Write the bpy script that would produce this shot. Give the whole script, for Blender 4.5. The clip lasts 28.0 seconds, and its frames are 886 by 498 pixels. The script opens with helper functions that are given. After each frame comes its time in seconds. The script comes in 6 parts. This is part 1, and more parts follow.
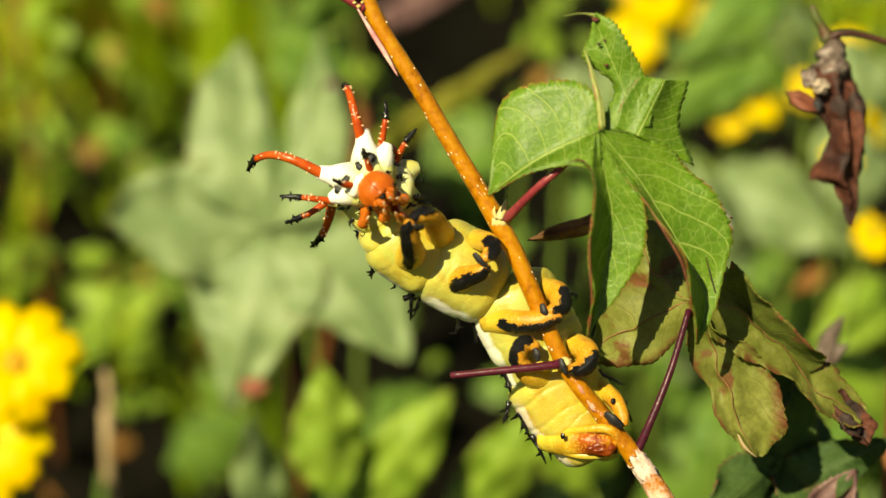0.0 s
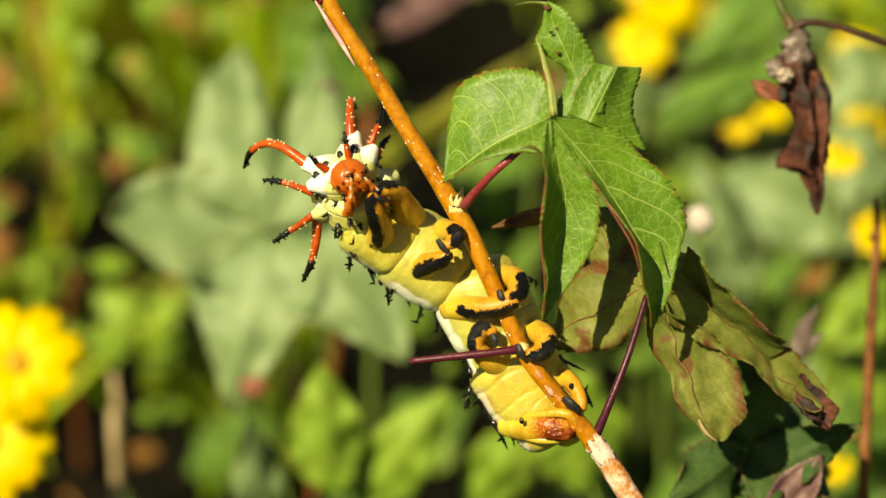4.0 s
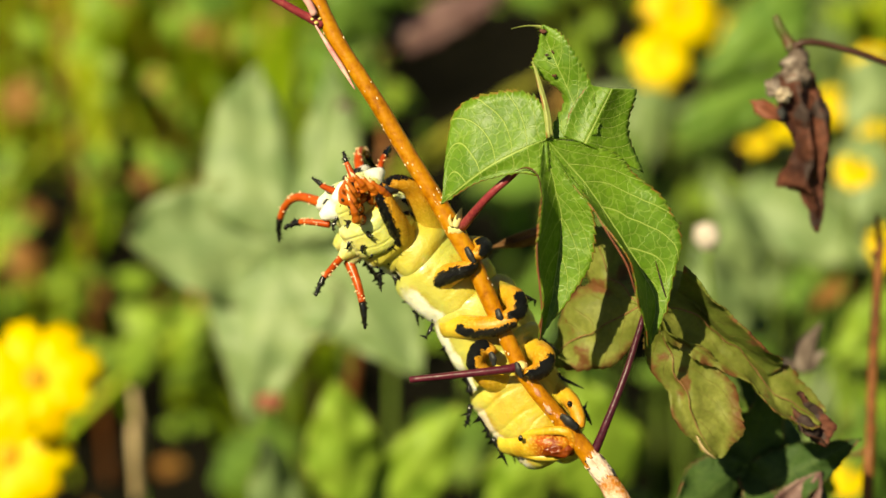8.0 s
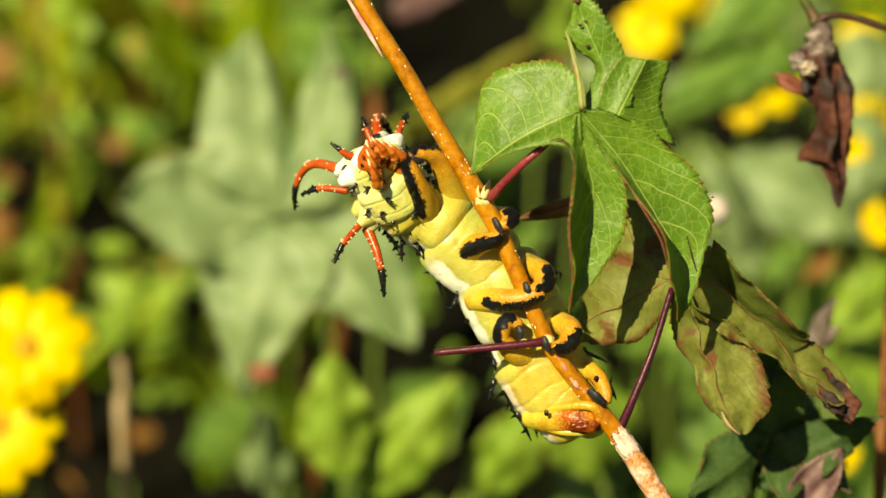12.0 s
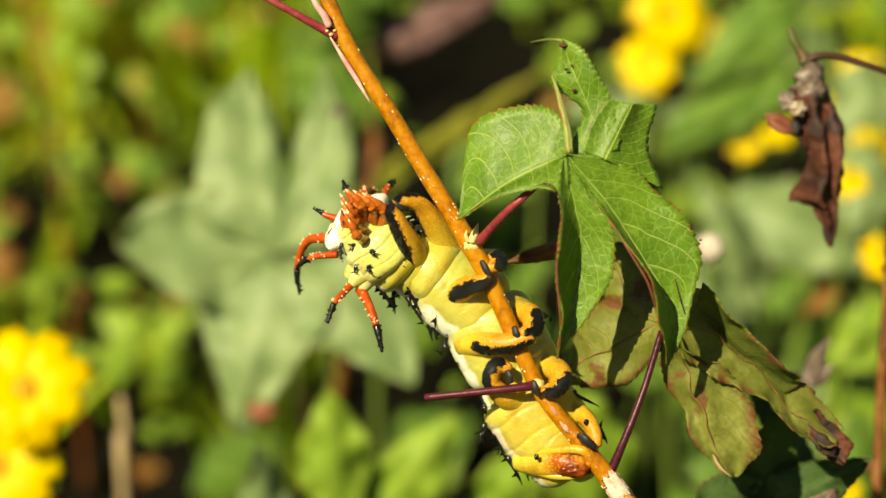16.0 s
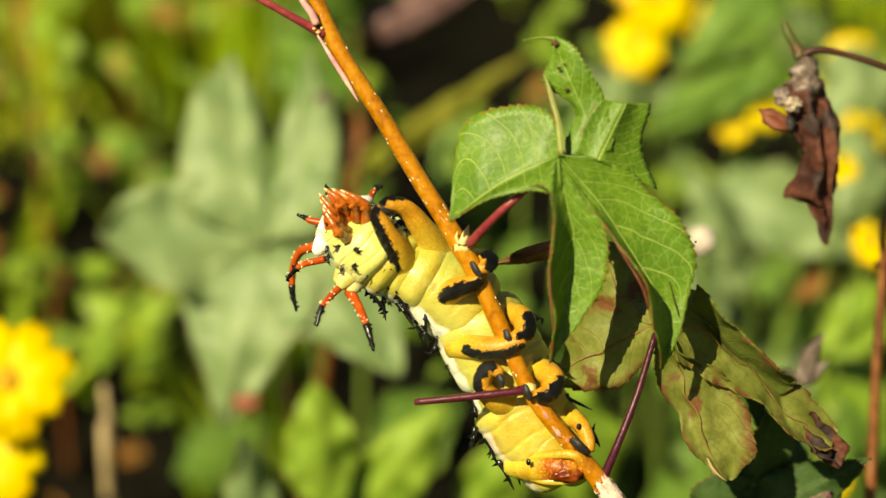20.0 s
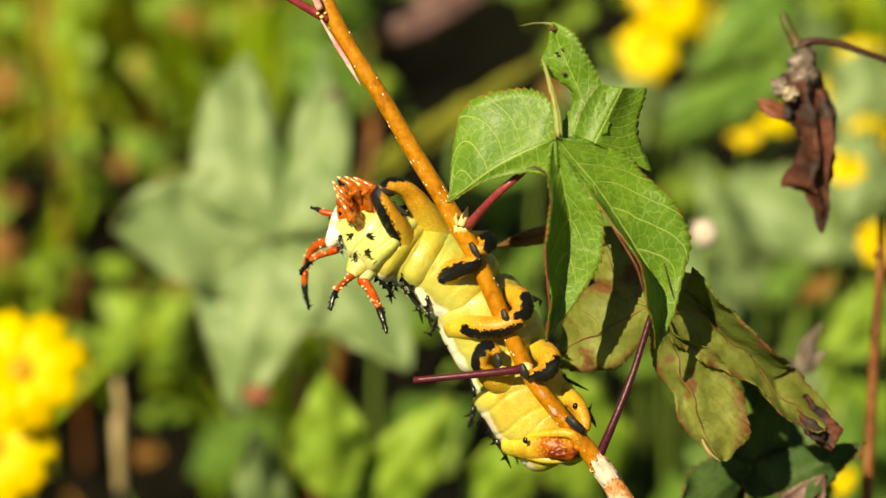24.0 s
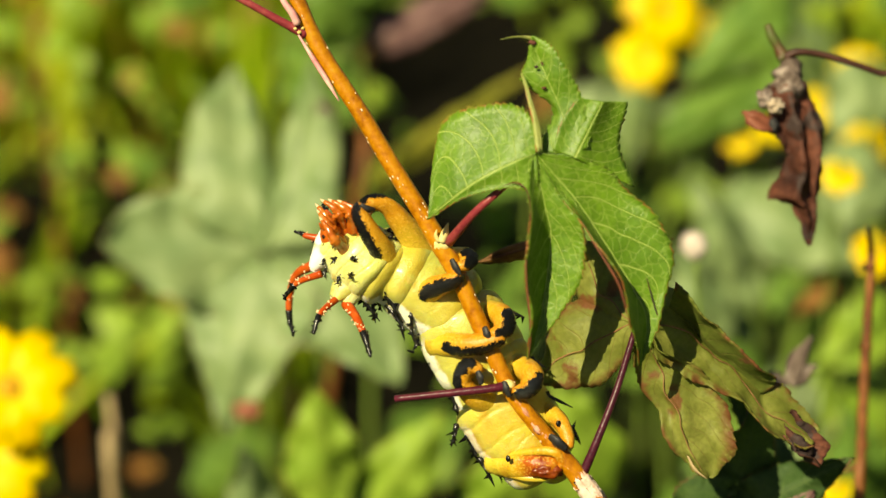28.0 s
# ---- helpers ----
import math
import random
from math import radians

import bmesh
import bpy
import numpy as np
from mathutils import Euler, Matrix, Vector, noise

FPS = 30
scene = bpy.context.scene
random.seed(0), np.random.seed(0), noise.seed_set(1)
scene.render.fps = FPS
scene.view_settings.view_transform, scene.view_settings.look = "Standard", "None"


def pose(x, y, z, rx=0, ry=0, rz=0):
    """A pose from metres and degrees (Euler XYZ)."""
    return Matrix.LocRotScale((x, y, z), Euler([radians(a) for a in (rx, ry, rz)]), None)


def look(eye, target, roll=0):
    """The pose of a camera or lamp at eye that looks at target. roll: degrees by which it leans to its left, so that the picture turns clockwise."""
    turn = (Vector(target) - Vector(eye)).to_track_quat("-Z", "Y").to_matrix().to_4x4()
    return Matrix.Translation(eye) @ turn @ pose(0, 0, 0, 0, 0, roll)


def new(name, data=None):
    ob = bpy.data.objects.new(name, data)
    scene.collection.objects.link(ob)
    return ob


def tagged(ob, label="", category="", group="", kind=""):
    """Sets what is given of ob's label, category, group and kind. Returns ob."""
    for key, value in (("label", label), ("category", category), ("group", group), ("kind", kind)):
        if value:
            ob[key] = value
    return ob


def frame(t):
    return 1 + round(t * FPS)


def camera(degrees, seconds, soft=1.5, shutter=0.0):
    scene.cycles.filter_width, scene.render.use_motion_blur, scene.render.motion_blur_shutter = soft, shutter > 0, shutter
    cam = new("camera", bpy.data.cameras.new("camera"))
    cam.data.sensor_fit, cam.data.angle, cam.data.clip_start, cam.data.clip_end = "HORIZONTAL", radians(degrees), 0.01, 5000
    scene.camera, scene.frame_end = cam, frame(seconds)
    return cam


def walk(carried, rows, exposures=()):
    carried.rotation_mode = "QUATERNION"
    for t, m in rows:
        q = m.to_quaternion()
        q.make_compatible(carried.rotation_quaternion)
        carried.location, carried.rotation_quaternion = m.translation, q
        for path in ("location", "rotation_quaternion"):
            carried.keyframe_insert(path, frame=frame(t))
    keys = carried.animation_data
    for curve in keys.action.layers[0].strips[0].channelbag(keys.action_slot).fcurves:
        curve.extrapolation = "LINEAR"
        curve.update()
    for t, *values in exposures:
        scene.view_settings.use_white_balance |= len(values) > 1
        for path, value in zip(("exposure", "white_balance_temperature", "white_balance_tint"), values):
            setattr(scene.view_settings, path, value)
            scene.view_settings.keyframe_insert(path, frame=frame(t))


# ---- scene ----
# The plant's own frame: u to the right, v up across the view, w towards the viewer; it leans back by 25 degrees.
HEIGHT = 0.42
PLAN = pose(0, 0, HEIGHT, 65, 0, 0)

cam = camera(26.0, 28.0, soft=1.5)
cam.data.dof.use_dof = True
cam.data.dof.focus_distance = 0.441
cam.data.dof.aperture_fstop = 6.4
cam.data.dof.aperture_blades = 7

# seconds, place in the plant's frame (metres), turn (degrees)
PATH = [
    (0.0, -0.0184, 0.0019, 0.4349, -1.823, -2.434, 0.222),
    (0.5, -0.0221, 0.0029, 0.4338, -1.885, -2.508, 0.272),
    (1.0, -0.0311, -0.0003, 0.4353, -1.448, -2.999, 0.295),
    (1.5, -0.0229, -0.0028, 0.4375, -1.346, -2.698, 0.434),
    (2.0, -0.0192, -0.0043, 0.4334, -1.176, -2.695, 0.126),
    (2.5, -0.0092, -0.0013, 0.4393, -1.401, -1.940, -0.300),
    (4.5, 0.0074, -0.0074, 0.4444, -0.917, -0.238, 0.334),
    (5.0, 0.0100, -0.0105, 0.4561, -0.627, 0.026, 0.886),
    (5.5, 0.0034, -0.0084, 0.4512, -0.688, -0.495, 0.615),
    (6.0, 0.0086, -0.0052, 0.4437, -0.789, 0.032, 0.181),
    (6.5, 0.0063, -0.0107, 0.4517, -0.511, -0.378, 0.517),
    (7.0, 0.0130, -0.0084, 0.4467, -0.652, 0.174, -0.137),
    (7.5, 0.0168, -0.0011, 0.4418, -1.113, 0.472, 0.455),
    (8.0, 0.0139, -0.0030, 0.4480, -0.917, 0.505, -0.459),
    (8.5, -0.0001, -0.0066, 0.4449, -0.619, -0.479, -0.166),
    (9.0, -0.0057, 0.0018, 0.4399, -0.961, -0.563, -0.106),
    (9.5, -0.0078, 0.0119, 0.4421, -1.265, -0.509, 0.224),
    (10.0, -0.0109, 0.0072, 0.4386, -1.149, -0.858, 0.718),
    (10.5, -0.0031, 0.0038, 0.4390, -1.363, -0.538, 0.436),
    (11.0, -0.0039, -0.0001, 0.4418, -1.477, -0.689, 0.353),
    (11.5, -0.0009, -0.0018, 0.4422, -1.859, -0.835, 0.336),
    (12.0, -0.0050, -0.0025, 0.4413, -1.846, -1.119, 0.183),
    (12.5, -0.0067, -0.0016, 0.4425, -1.762, -1.406, 0.296),
    (14.5, 0.0045, -0.0103, 0.4460, -1.028, -0.945, -0.106),
    (15.0, 0.0011, -0.0060, 0.4471, -1.009, -1.008, 0.010),
    (15.5, 0.0024, -0.0004, 0.4437, -1.089, -0.635, -0.104),
    (16.0, 0.0008, 0.0017, 0.4414, -1.056, -0.717, -0.229),
    (16.5, 0.0023, -0.0018, 0.4426, -1.036, -0.811, -0.092),
    (17.0, 0.0018, -0.0017, 0.4432, -1.060, -0.882, -0.155),
    (17.5, 0.0057, -0.0011, 0.4425, -1.162, -0.813, -0.197),
    (18.0, 0.0034, 0.0010, 0.4411, -1.344, -0.760, -0.340),
    (18.5, -0.0007, 0.0037, 0.4376, -1.423, -1.159, -0.309),
    (19.0, -0.0034, 0.0043, 0.4358, -1.450, -1.405, -0.366),
    (19.5, 0.0047, 0.0101, 0.4340, -2.139, -0.938, -0.433),
    (20.0, -0.0009, 0.0093, 0.4328, -2.023, -1.262, -0.306),
    (20.5, -0.0024, 0.0082, 0.4333, -2.034, -1.164, -0.089),
    (21.0, -0.0016, 0.0127, 0.4308, -2.406, -0.999, -0.306),
    (21.5, -0.0034, 0.0103, 0.4330, -2.216, -1.123, -0.205),
    (23.5, 0.0051, 0.0014, 0.4394, -1.632, -0.641, 0.088),
    (24.0, 0.0048, 0.0007, 0.4418, -1.433, -0.498, 0.069),
    (24.5, 0.0011, 0.0015, 0.4391, -1.257, -0.671, -0.097),
    (25.0, -0.0022, 0.0045, 0.4374, -1.218, -0.700, 0.050),
    (25.5, 0.0057, 0.0009, 0.4392, -1.110, -0.506, -0.065),
    (26.0, 0.0110, -0.0035, 0.4433, -1.037, -0.357, -0.310),
    (26.5, 0.0124, -0.0017, 0.4429, -1.089, -0.157, -0.170),
    (27.0, 0.0121, -0.0022, 0.4429, -0.938, -0.173, -0.194),
    (27.5, 0.0120, 0.0021, 0.4396, -1.141, -0.177, -0.460),
    (28.0, 0.0111, 0.0027, 0.4369, -1.213, -0.271, -0.341),
]
walk(cam, [(t, PLAN @ pose(x, y, z, rx, ry, rz)) for t, x, y, z, rx, ry, rz in PATH],
     exposures=[(0.0, 0.65, 7600, 10), (28.0, 0.65, 7600, 10)])

# ---- light ----
SUN_FROM = (PLAN.to_3x3() @ Vector((-0.42, 0.42, 0.80))).normalized()
sun_data = bpy.data.lights.new("sun", "SUN")
sun_data.energy, sun_data.angle, sun_data.color = 5.0, radians(0.5), (1.0, 0.945, 0.66)
sun = new("sun", sun_data)
sun.matrix_world = look(Vector((0, 0, 5)) + SUN_FROM, (0, 0, 5))

world = bpy.data.worlds.new("sky")
scene.world = world
world.use_nodes = True
sky = world.node_tree.nodes.new("ShaderNodeTexSky")
sky.sky_type, sky.sun_disc = "NISHITA", False
sky.sun_elevation = math.asin(SUN_FROM.z)
sky.sun_rotation = math.atan2(SUN_FROM.x, SUN_FROM.y)
world.node_tree.links.new(sky.outputs[0], world.node_tree.nodes["Background"].inputs[0])
world.node_tree.nodes["Background"].inputs[1].default_value = 0.034

# ---- materials ----
def nodes_of(name):
    m = bpy.data.materials.new(name)
    m.use_nodes = True
    nt = m.node_tree
    return m, nt, nt.nodes["Principled BSDF"], nt.nodes["Material Output"]


def node(nt, kind, **inputs):
    n = nt.nodes.new(kind)
    for key, value in inputs.items():
        n.inputs[key.replace("_", " ")].default_value = value
    return n


def ramp(nt, fac, stops, mode="LINEAR"):
    r = nt.nodes.new("ShaderNodeValToRGB")
    r.color_ramp.interpolation = mode
    while len(r.color_ramp.elements) < len(stops):
        r.color_ramp.elements.new(0.5)
    for e, (p, c) in zip(r.color_ramp.elements, stops):
        e.position, e.color = p, (*c, 1)
    nt.links.new(fac, r.inputs[0])
    return r.outputs[0]


def mixed(nt, fac, a, b, mode="MIX"):
    n = nt.nodes.new("ShaderNodeMix")
    n.data_type, n.blend_type = "RGBA", mode
    for k, v in ((0, fac), (6, a), (7, b)):
        if isinstance(v, (int, float)):
            n.inputs[k].default_value = v
        elif isinstance(v, tuple):
            n.inputs[k].default_value = (*v, 1)
        else:
            nt.links.new(v, n.inputs[k])
    return n.outputs[2]


def calc(nt, op, a, b=0.0, c=0.0, clamp=False):
    n = nt.nodes.new("ShaderNodeMath")
    n.operation, n.use_clamp = op, clamp
    for k, v in enumerate((a, b, c)):
        if isinstance(v, (int, float)):
            n.inputs[k].default_value = v
        else:
            nt.links.new(v, n.inputs[k])
    return n.outputs[0]


def step(nt, value, low, high):
    n = nt.nodes.new("ShaderNodeMapRange")
    n.interpolation_type = "SMOOTHSTEP"
    n.inputs[1].default_value, n.inputs[2].default_value = low, high
    nt.links.new(value, n.inputs[0])
    return n.outputs[0]


def noise_of(nt, scale, detail=4.0, rough=0.6, space="Object"):
    tc = nt.nodes.new("ShaderNodeTexCoord")
    n = node(nt, "ShaderNodeTexNoise", Scale=scale, Detail=detail, Roughness=rough)
    nt.links.new(tc.outputs[space], n.inputs["Vector"])
    return n.outputs[0]


def bumped(nt, bsdf, height, strength=0.3, distance=0.0004):
    b = node(nt, "ShaderNodeBump", Strength=strength, Distance=distance)
    nt.links.new(height, b.inputs["Height"])
    nt.links.new(b.outputs[0], bsdf.inputs["Normal"])


def through_light(nt, bsdf, out, colour, share):
    """Adds light that passes through a thin leaf or petal."""
    t = nt.nodes.new("ShaderNodeBsdfTranslucent")
    if isinstance(colour, tuple):
        t.inputs[0].default_value = (*colour, 1)
    else:
        nt.links.new(colour, t.inputs[0])
    m = nt.nodes.new("ShaderNodeMixShader")
    m.inputs[0].default_value = share
    nt.links.new(bsdf.outputs[0], m.inputs[1])
    nt.links.new(t.outputs[0], m.inputs[2])
    nt.links.new(m.outputs[0], out.inputs[0])


def simple(name, colours, scale=300.0, rough=0.5, bump=0.25, distance=0.0003, spec=0.3, glow_through=0.0, big=40.0, each=0.0):
    """A surface between two or three colours, in fine grain over broad patches."""
    m, nt, p, out = nodes_of(name)
    fine, broad = noise_of(nt, scale), noise_of(nt, big, 3)
    f = calc(nt, "ADD", calc(nt, "MULTIPLY", fine, 0.5), calc(nt, "MULTIPLY", broad, 0.5))
    if each:
        info = nt.nodes.new("ShaderNodeNewGeometry")
        f = calc(nt, "ADD", f, calc(nt, "MULTIPLY", calc(nt, "SUBTRACT", info.outputs["Random Per Island"], 0.5), each))
    n = len(colours) - 1
    col = ramp(nt, f, [(0.34 + 0.32 * i / n, c) for i, c in enumerate(colours)])
    nt.links.new(col, p.inputs["Base Color"])
    p.inputs["Roughness"].default_value = rough
    p.inputs["Specular IOR Level"].default_value = spec
    bumped(nt, p, fine, bump, distance)
    if glow_through:
        through_light(nt, p, out, col, glow_through)
    return m


def leaf_material(name, low, high, vein, rim, share=0.3, rough=0.42, spots=None, vein_gain=1.0, spec=0.5, net_scale=330.0, rim_from=0.95):
    """A leaf blade: pinnate veins from the lobe's own run (U) and width (V), a fine net between them, a thin rim."""
    m, nt, p, out = nodes_of(name)
    uv = nt.nodes.new("ShaderNodeUVMap")
    sep = nt.nodes.new("ShaderNodeSeparateXYZ")
    nt.links.new(uv.outputs[0], sep.inputs[0])
    u, v = sep.outputs[0], calc(nt, "ABSOLUTE", sep.outputs[1])
    wob = calc(nt, "MULTIPLY", noise_of(nt, 70.0, 2), 0.40)
    bow = calc(nt, "ADD", calc(nt, "MULTIPLY", v, 1.0), calc(nt, "MULTIPLY", calc(nt, "MULTIPLY", v, v), 1.1))
    run = calc(nt, "ADD", calc(nt, "SUBTRACT", calc(nt, "MULTIPLY", u, 7.0), bow), wob)
    saw = calc(nt, "ABSOLUTE", calc(nt, "SUBTRACT", calc(nt, "FRACT", run), 0.5))
    side = calc(nt, "SUBTRACT", 1.0, step(nt, saw, 0.010, 0.045))
    mid = calc(nt, "SUBTRACT", 1.0, step(nt, v, 0.010, 0.035))
    tc = nt.nodes.new("ShaderNodeTexCoord")
    vor = node(nt, "ShaderNodeTexVoronoi", Scale=net_scale)
    vor.feature = "DISTANCE_TO_EDGE"
    warp = node(nt, "ShaderNodeTexNoise", Scale=net_scale * 0.7, Detail=2.0)
    nt.links.new(tc.outputs["Object"], warp.inputs["Vector"])
    bent = nt.nodes.new("ShaderNodeMix")
    bent.data_type, bent.blend_type = "RGBA", "LINEAR_LIGHT"
    bent.inputs[0].default_value = 0.6 / net_scale
    nt.links.new(tc.outputs["Object"], bent.inputs[6])
    nt.links.new(warp.outputs["Color"], bent.inputs[7])
    nt.links.new(bent.outputs[2], vor.inputs["Vector"])
    net = calc(nt, "SUBTRACT", 1.0, step(nt, vor.outputs[0], 0.015, 0.085))
    veins = calc(nt, "MAXIMUM", calc(nt, "MAXIMUM", calc(nt, "MULTIPLY", side, 0.9), mid), calc(nt, "MULTIPLY", net, 0.25))
    base = mixed(nt, step(nt, noise_of(nt, 70.0, 5), 0.3, 0.7), low, high)
    base = mixed(nt, calc(nt, "MULTIPLY", step(nt, noise_of(nt, 700.0, 3), 0.3, 0.75), 0.42), base, tuple(c * 0.55 for c in low))
    if spots:
        base = mixed(nt, step(nt, noise_of(nt, spots[1], 4, 0.55), spots[2], spots[2] + 0.06), base, spots[0])
    base = mixed(nt, calc(nt, "MULTIPLY", veins, 0.65 * vein_gain), base, vein)
    edge = calc(nt, "MULTIPLY", step(nt, v, rim_from, 1.0), step(nt, noise_of(nt, 260.0, 2), 0.36, 0.6))
    edge = calc(nt, "MULTIPLY", edge, step(nt, u, 0.18, 0.34))
    base = mixed(nt, edge, base, rim)
    nt.links.new(base, p.inputs["Base Color"])
    p.inputs["Roughness"].default_value = rough
    p.inputs["Specular IOR Level"].default_value = spec
    height = calc(nt, "SUBTRACT", calc(nt, "MULTIPLY", noise_of(nt, 500.0, 3), 0.5), calc(nt, "MULTIPLY", veins, 0.4))
    bumped(nt, p, height, 0.75, 0.0004)
    through_light(nt, p, out, mixed(nt, 0.5, base, (0.30, 0.42, 0.03), "MIX"), share)
    return m


def skin_material(name, belly, flank, patch, patch_from=0.80, amber=0.0):
    """Larval skin: the belly's colour round V's middle, pale flanks, a white blotch on each side, waxy with fine pores."""
    m, nt, p, out = nodes_of(name)
    uv = nt.nodes.new("ShaderNodeUVMap")
    sep = nt.nodes.new("ShaderNodeSeparateXYZ")
    nt.links.new(uv.outputs[0], sep.inputs[0])
    side = sep.outputs[1]                      # 0 on the belly's mid line, 1 on the back
    along = sep.outputs[0]
    wob = calc(nt, "MULTIPLY", calc(nt, "SUBTRACT", noise_of(nt, 160.0, 3), 0.5), 0.22)
    s = calc(nt, "ADD", side, wob)
    col = mixed(nt, step(nt, s, 0.15, 0.55), belly, flank)
    col = mixed(nt, calc(nt, "MULTIPLY", step(nt, noise_of(nt, 150.0, 5), 0.42, 0.66), 0.6), col, (belly[0] * 0.80, belly[1] * 0.62, belly[2] * 0.4))
    col = mixed(nt, calc(nt, "MULTIPLY", step(nt, noise_of(nt, 95.0, 4), 0.50, 0.62), 0.55), col, (flank[0] * 0.84, flank[1] * 1.02, flank[2] * 0.9))
    col = mixed(nt, calc(nt, "MULTIPLY", step(nt, noise_of(nt, 210.0, 5), 0.56, 0.72), 0.55), col, (0.66, 0.46, 0.13))
    near = calc(nt, "MULTIPLY", step(nt, s, patch_from - 0.36, patch_from - 0.30), calc(nt, "SUBTRACT", 1.0, step(nt, s, patch_from - 0.04, patch_from + 0.08)))
    near = calc(nt, "MULTIPLY", near, calc(nt, "SUBTRACT", 1.0, step(nt, calc(nt, "ADD", along, wob), 0.66, 0.86)))
    col = mixed(nt, near, col, patch)
    if amber:
        col = mixed(nt, calc(nt, "MULTIPLY", step(nt, noise_of(nt, 130.0, 4), 0.40, 0.62), amber), col, (0.62, 0.17, 0.015))
    nt.links.new(col, p.inputs["Base Color"])
    p.inputs["Roughness"].default_value = 0.40
    p.inputs["Coat Weight"].default_value = 0.12
    p.inputs["Coat Roughness"].default_value = 0.16
    p.inputs["Subsurface Weight"].default_value = 0.25
    p.inputs["Subsurface Radius"].default_value = (0.9, 0.7, 0.15)
    p.inputs["Subsurface Scale"].default_value = 0.0012
    h = calc(nt, "ADD", calc(nt, "MULTIPLY", noise_of(nt, 420.0, 4), 0.55), calc(nt, "MULTIPLY", noise_of(nt, 2400.0, 2), 0.3))
    bumped(nt, p, calc(nt, "ADD", h, calc(nt, "MULTIPLY", noise_of(nt, 130.0, 3), 0.6)), 0.55, 0.0007)
    return m


SKIN = skin_material("larva_skin", (0.46, 0.39, 0.052), (0.49, 0.50, 0.13), (0.86, 0.86, 0.70))
SKIN_TAIL = skin_material("larva_tail_skin", (0.50, 0.40, 0.042), (0.53, 0.51, 0.115), (0.86, 0.85, 0.66), 0.80, 0.22)
SKIN_FRONT = skin_material("larva_front_skin", (0.52, 0.48, 0.09), (0.62, 0.65, 0.28), (0.88, 0.88, 0.82), 0.9)
SHIELD = simple("larva_shield", [(0.72, 0.74, 0.52), (0.86, 0.86, 0.80), (0.88, 0.88, 0.84)], 500, 0.32, 0.3)
BLACK = simple("black_horn", [(0.003, 0.003, 0.003), (0.006, 0.006, 0.006), (0.012, 0.011, 0.012)], 1500, 0.24, 0.25, 0.0003, spec=0.45)
BAND = simple("black_band", [(0.002, 0.002, 0.002), (0.004, 0.004, 0.004), (0.008, 0.008, 0.008)], 1500, 0.10, 1.0, 0.0008, spec=0.5, big=300)
SLATE = simple("slate_plate", [(0.010, 0.010, 0.011), (0.028, 0.028, 0.03)], 1200, 0.5, 0.4)
HORN_RED = simple("red_horn", [(0.24, 0.026, 0.004), (0.40, 0.055, 0.007), (0.50, 0.10, 0.016)], 500, 0.28, 0.35)
HEAD_RED = simple("head_capsule", [(0.34, 0.065, 0.006), (0.46, 0.10, 0.010), (0.52, 0.15, 0.02)], 420, 0.3, 0.3)
LEG_RED = simple("leg_shell", [(0.26, 0.045, 0.006), (0.42, 0.10, 0.010), (0.50, 0.17, 0.025)], 420, 0.2, 0.3, spec=0.6)

BARK = simple("young_bark", [(0.22, 0.066, 0.003), (0.40, 0.15, 0.006), (0.48, 0.22, 0.012)], 700, 0.30, 0.45, 0.0004, big=90)
BARK_OLD = simple("weathered_bark", [(0.30, 0.085, 0.008), (0.42, 0.15, 0.02), (0.58, 0.34, 0.22), (0.74, 0.58, 0.48)], 700, 0.5, 0.8, 0.0006, big=160)
LENTICEL = simple("lenticel_cork", [(0.62, 0.44, 0.26), (0.82, 0.72, 0.56)], 900, 0.75, 0.5)
PINK = simple("pink_bark", [(0.48, 0.10, 0.13), (0.70, 0.34, 0.34), (0.82, 0.62, 0.50)], 300, 0.45, 0.2)
MAROON = simple("maroon_petiole", [(0.035, 0.004, 0.010), (0.075, 0.008, 0.02), (0.13, 0.02, 0.04)], 800, 0.35, 0.4)
RIB = simple("leaf_rib", [(0.12, 0.05, 0.025), (0.24, 0.11, 0.05), (0.34, 0.22, 0.09)], 600, 0.4, 0.4)
MAROON_DARK = simple("dark_petiole", [(0.022, 0.003, 0.008), (0.05, 0.006, 0.017), (0.09, 0.015, 0.03)], 800, 0.35, 0.4)
ROSE = simple("rose_petiole", [(0.13, 0.014, 0.022), (0.22, 0.028, 0.038), (0.32, 0.08, 0.06)], 800, 0.36, 0.4)
BUD = simple("bud_scale", [(0.44, 0.32, 0.08), (0.62, 0.52, 0.20), (0.70, 0.62, 0.32)], 500, 0.4, 0.4)

LEAF = leaf_material("sweetgum_leaf", (0.088, 0.195, 0.012), (0.150, 0.285, 0.018), (0.44, 0.56, 0.14), (0.30, 0.10, 0.03), 0.24, 0.44, ((0.10, 0.05, 0.03), 60.0, 0.735), 1.05, 0.38, 420.0, 0.965)
LEAF_UNDER = leaf_material("leaf_underside", (0.36, 0.44, 0.10), (0.48, 0.52, 0.16), (0.56, 0.56, 0.24), (0.40, 0.16, 0.05), 0.25)
LEAF_DRYING = leaf_material("drying_leaf", (0.17, 0.20, 0.032), (0.34, 0.36, 0.085), (0.34, 0.20, 0.08), (0.20, 0.075, 0.03), 0.42, 0.5, ((0.20, 0.085, 0.03), 85.0, 0.58), 0.40, 0.3, 700.0, 0.72)
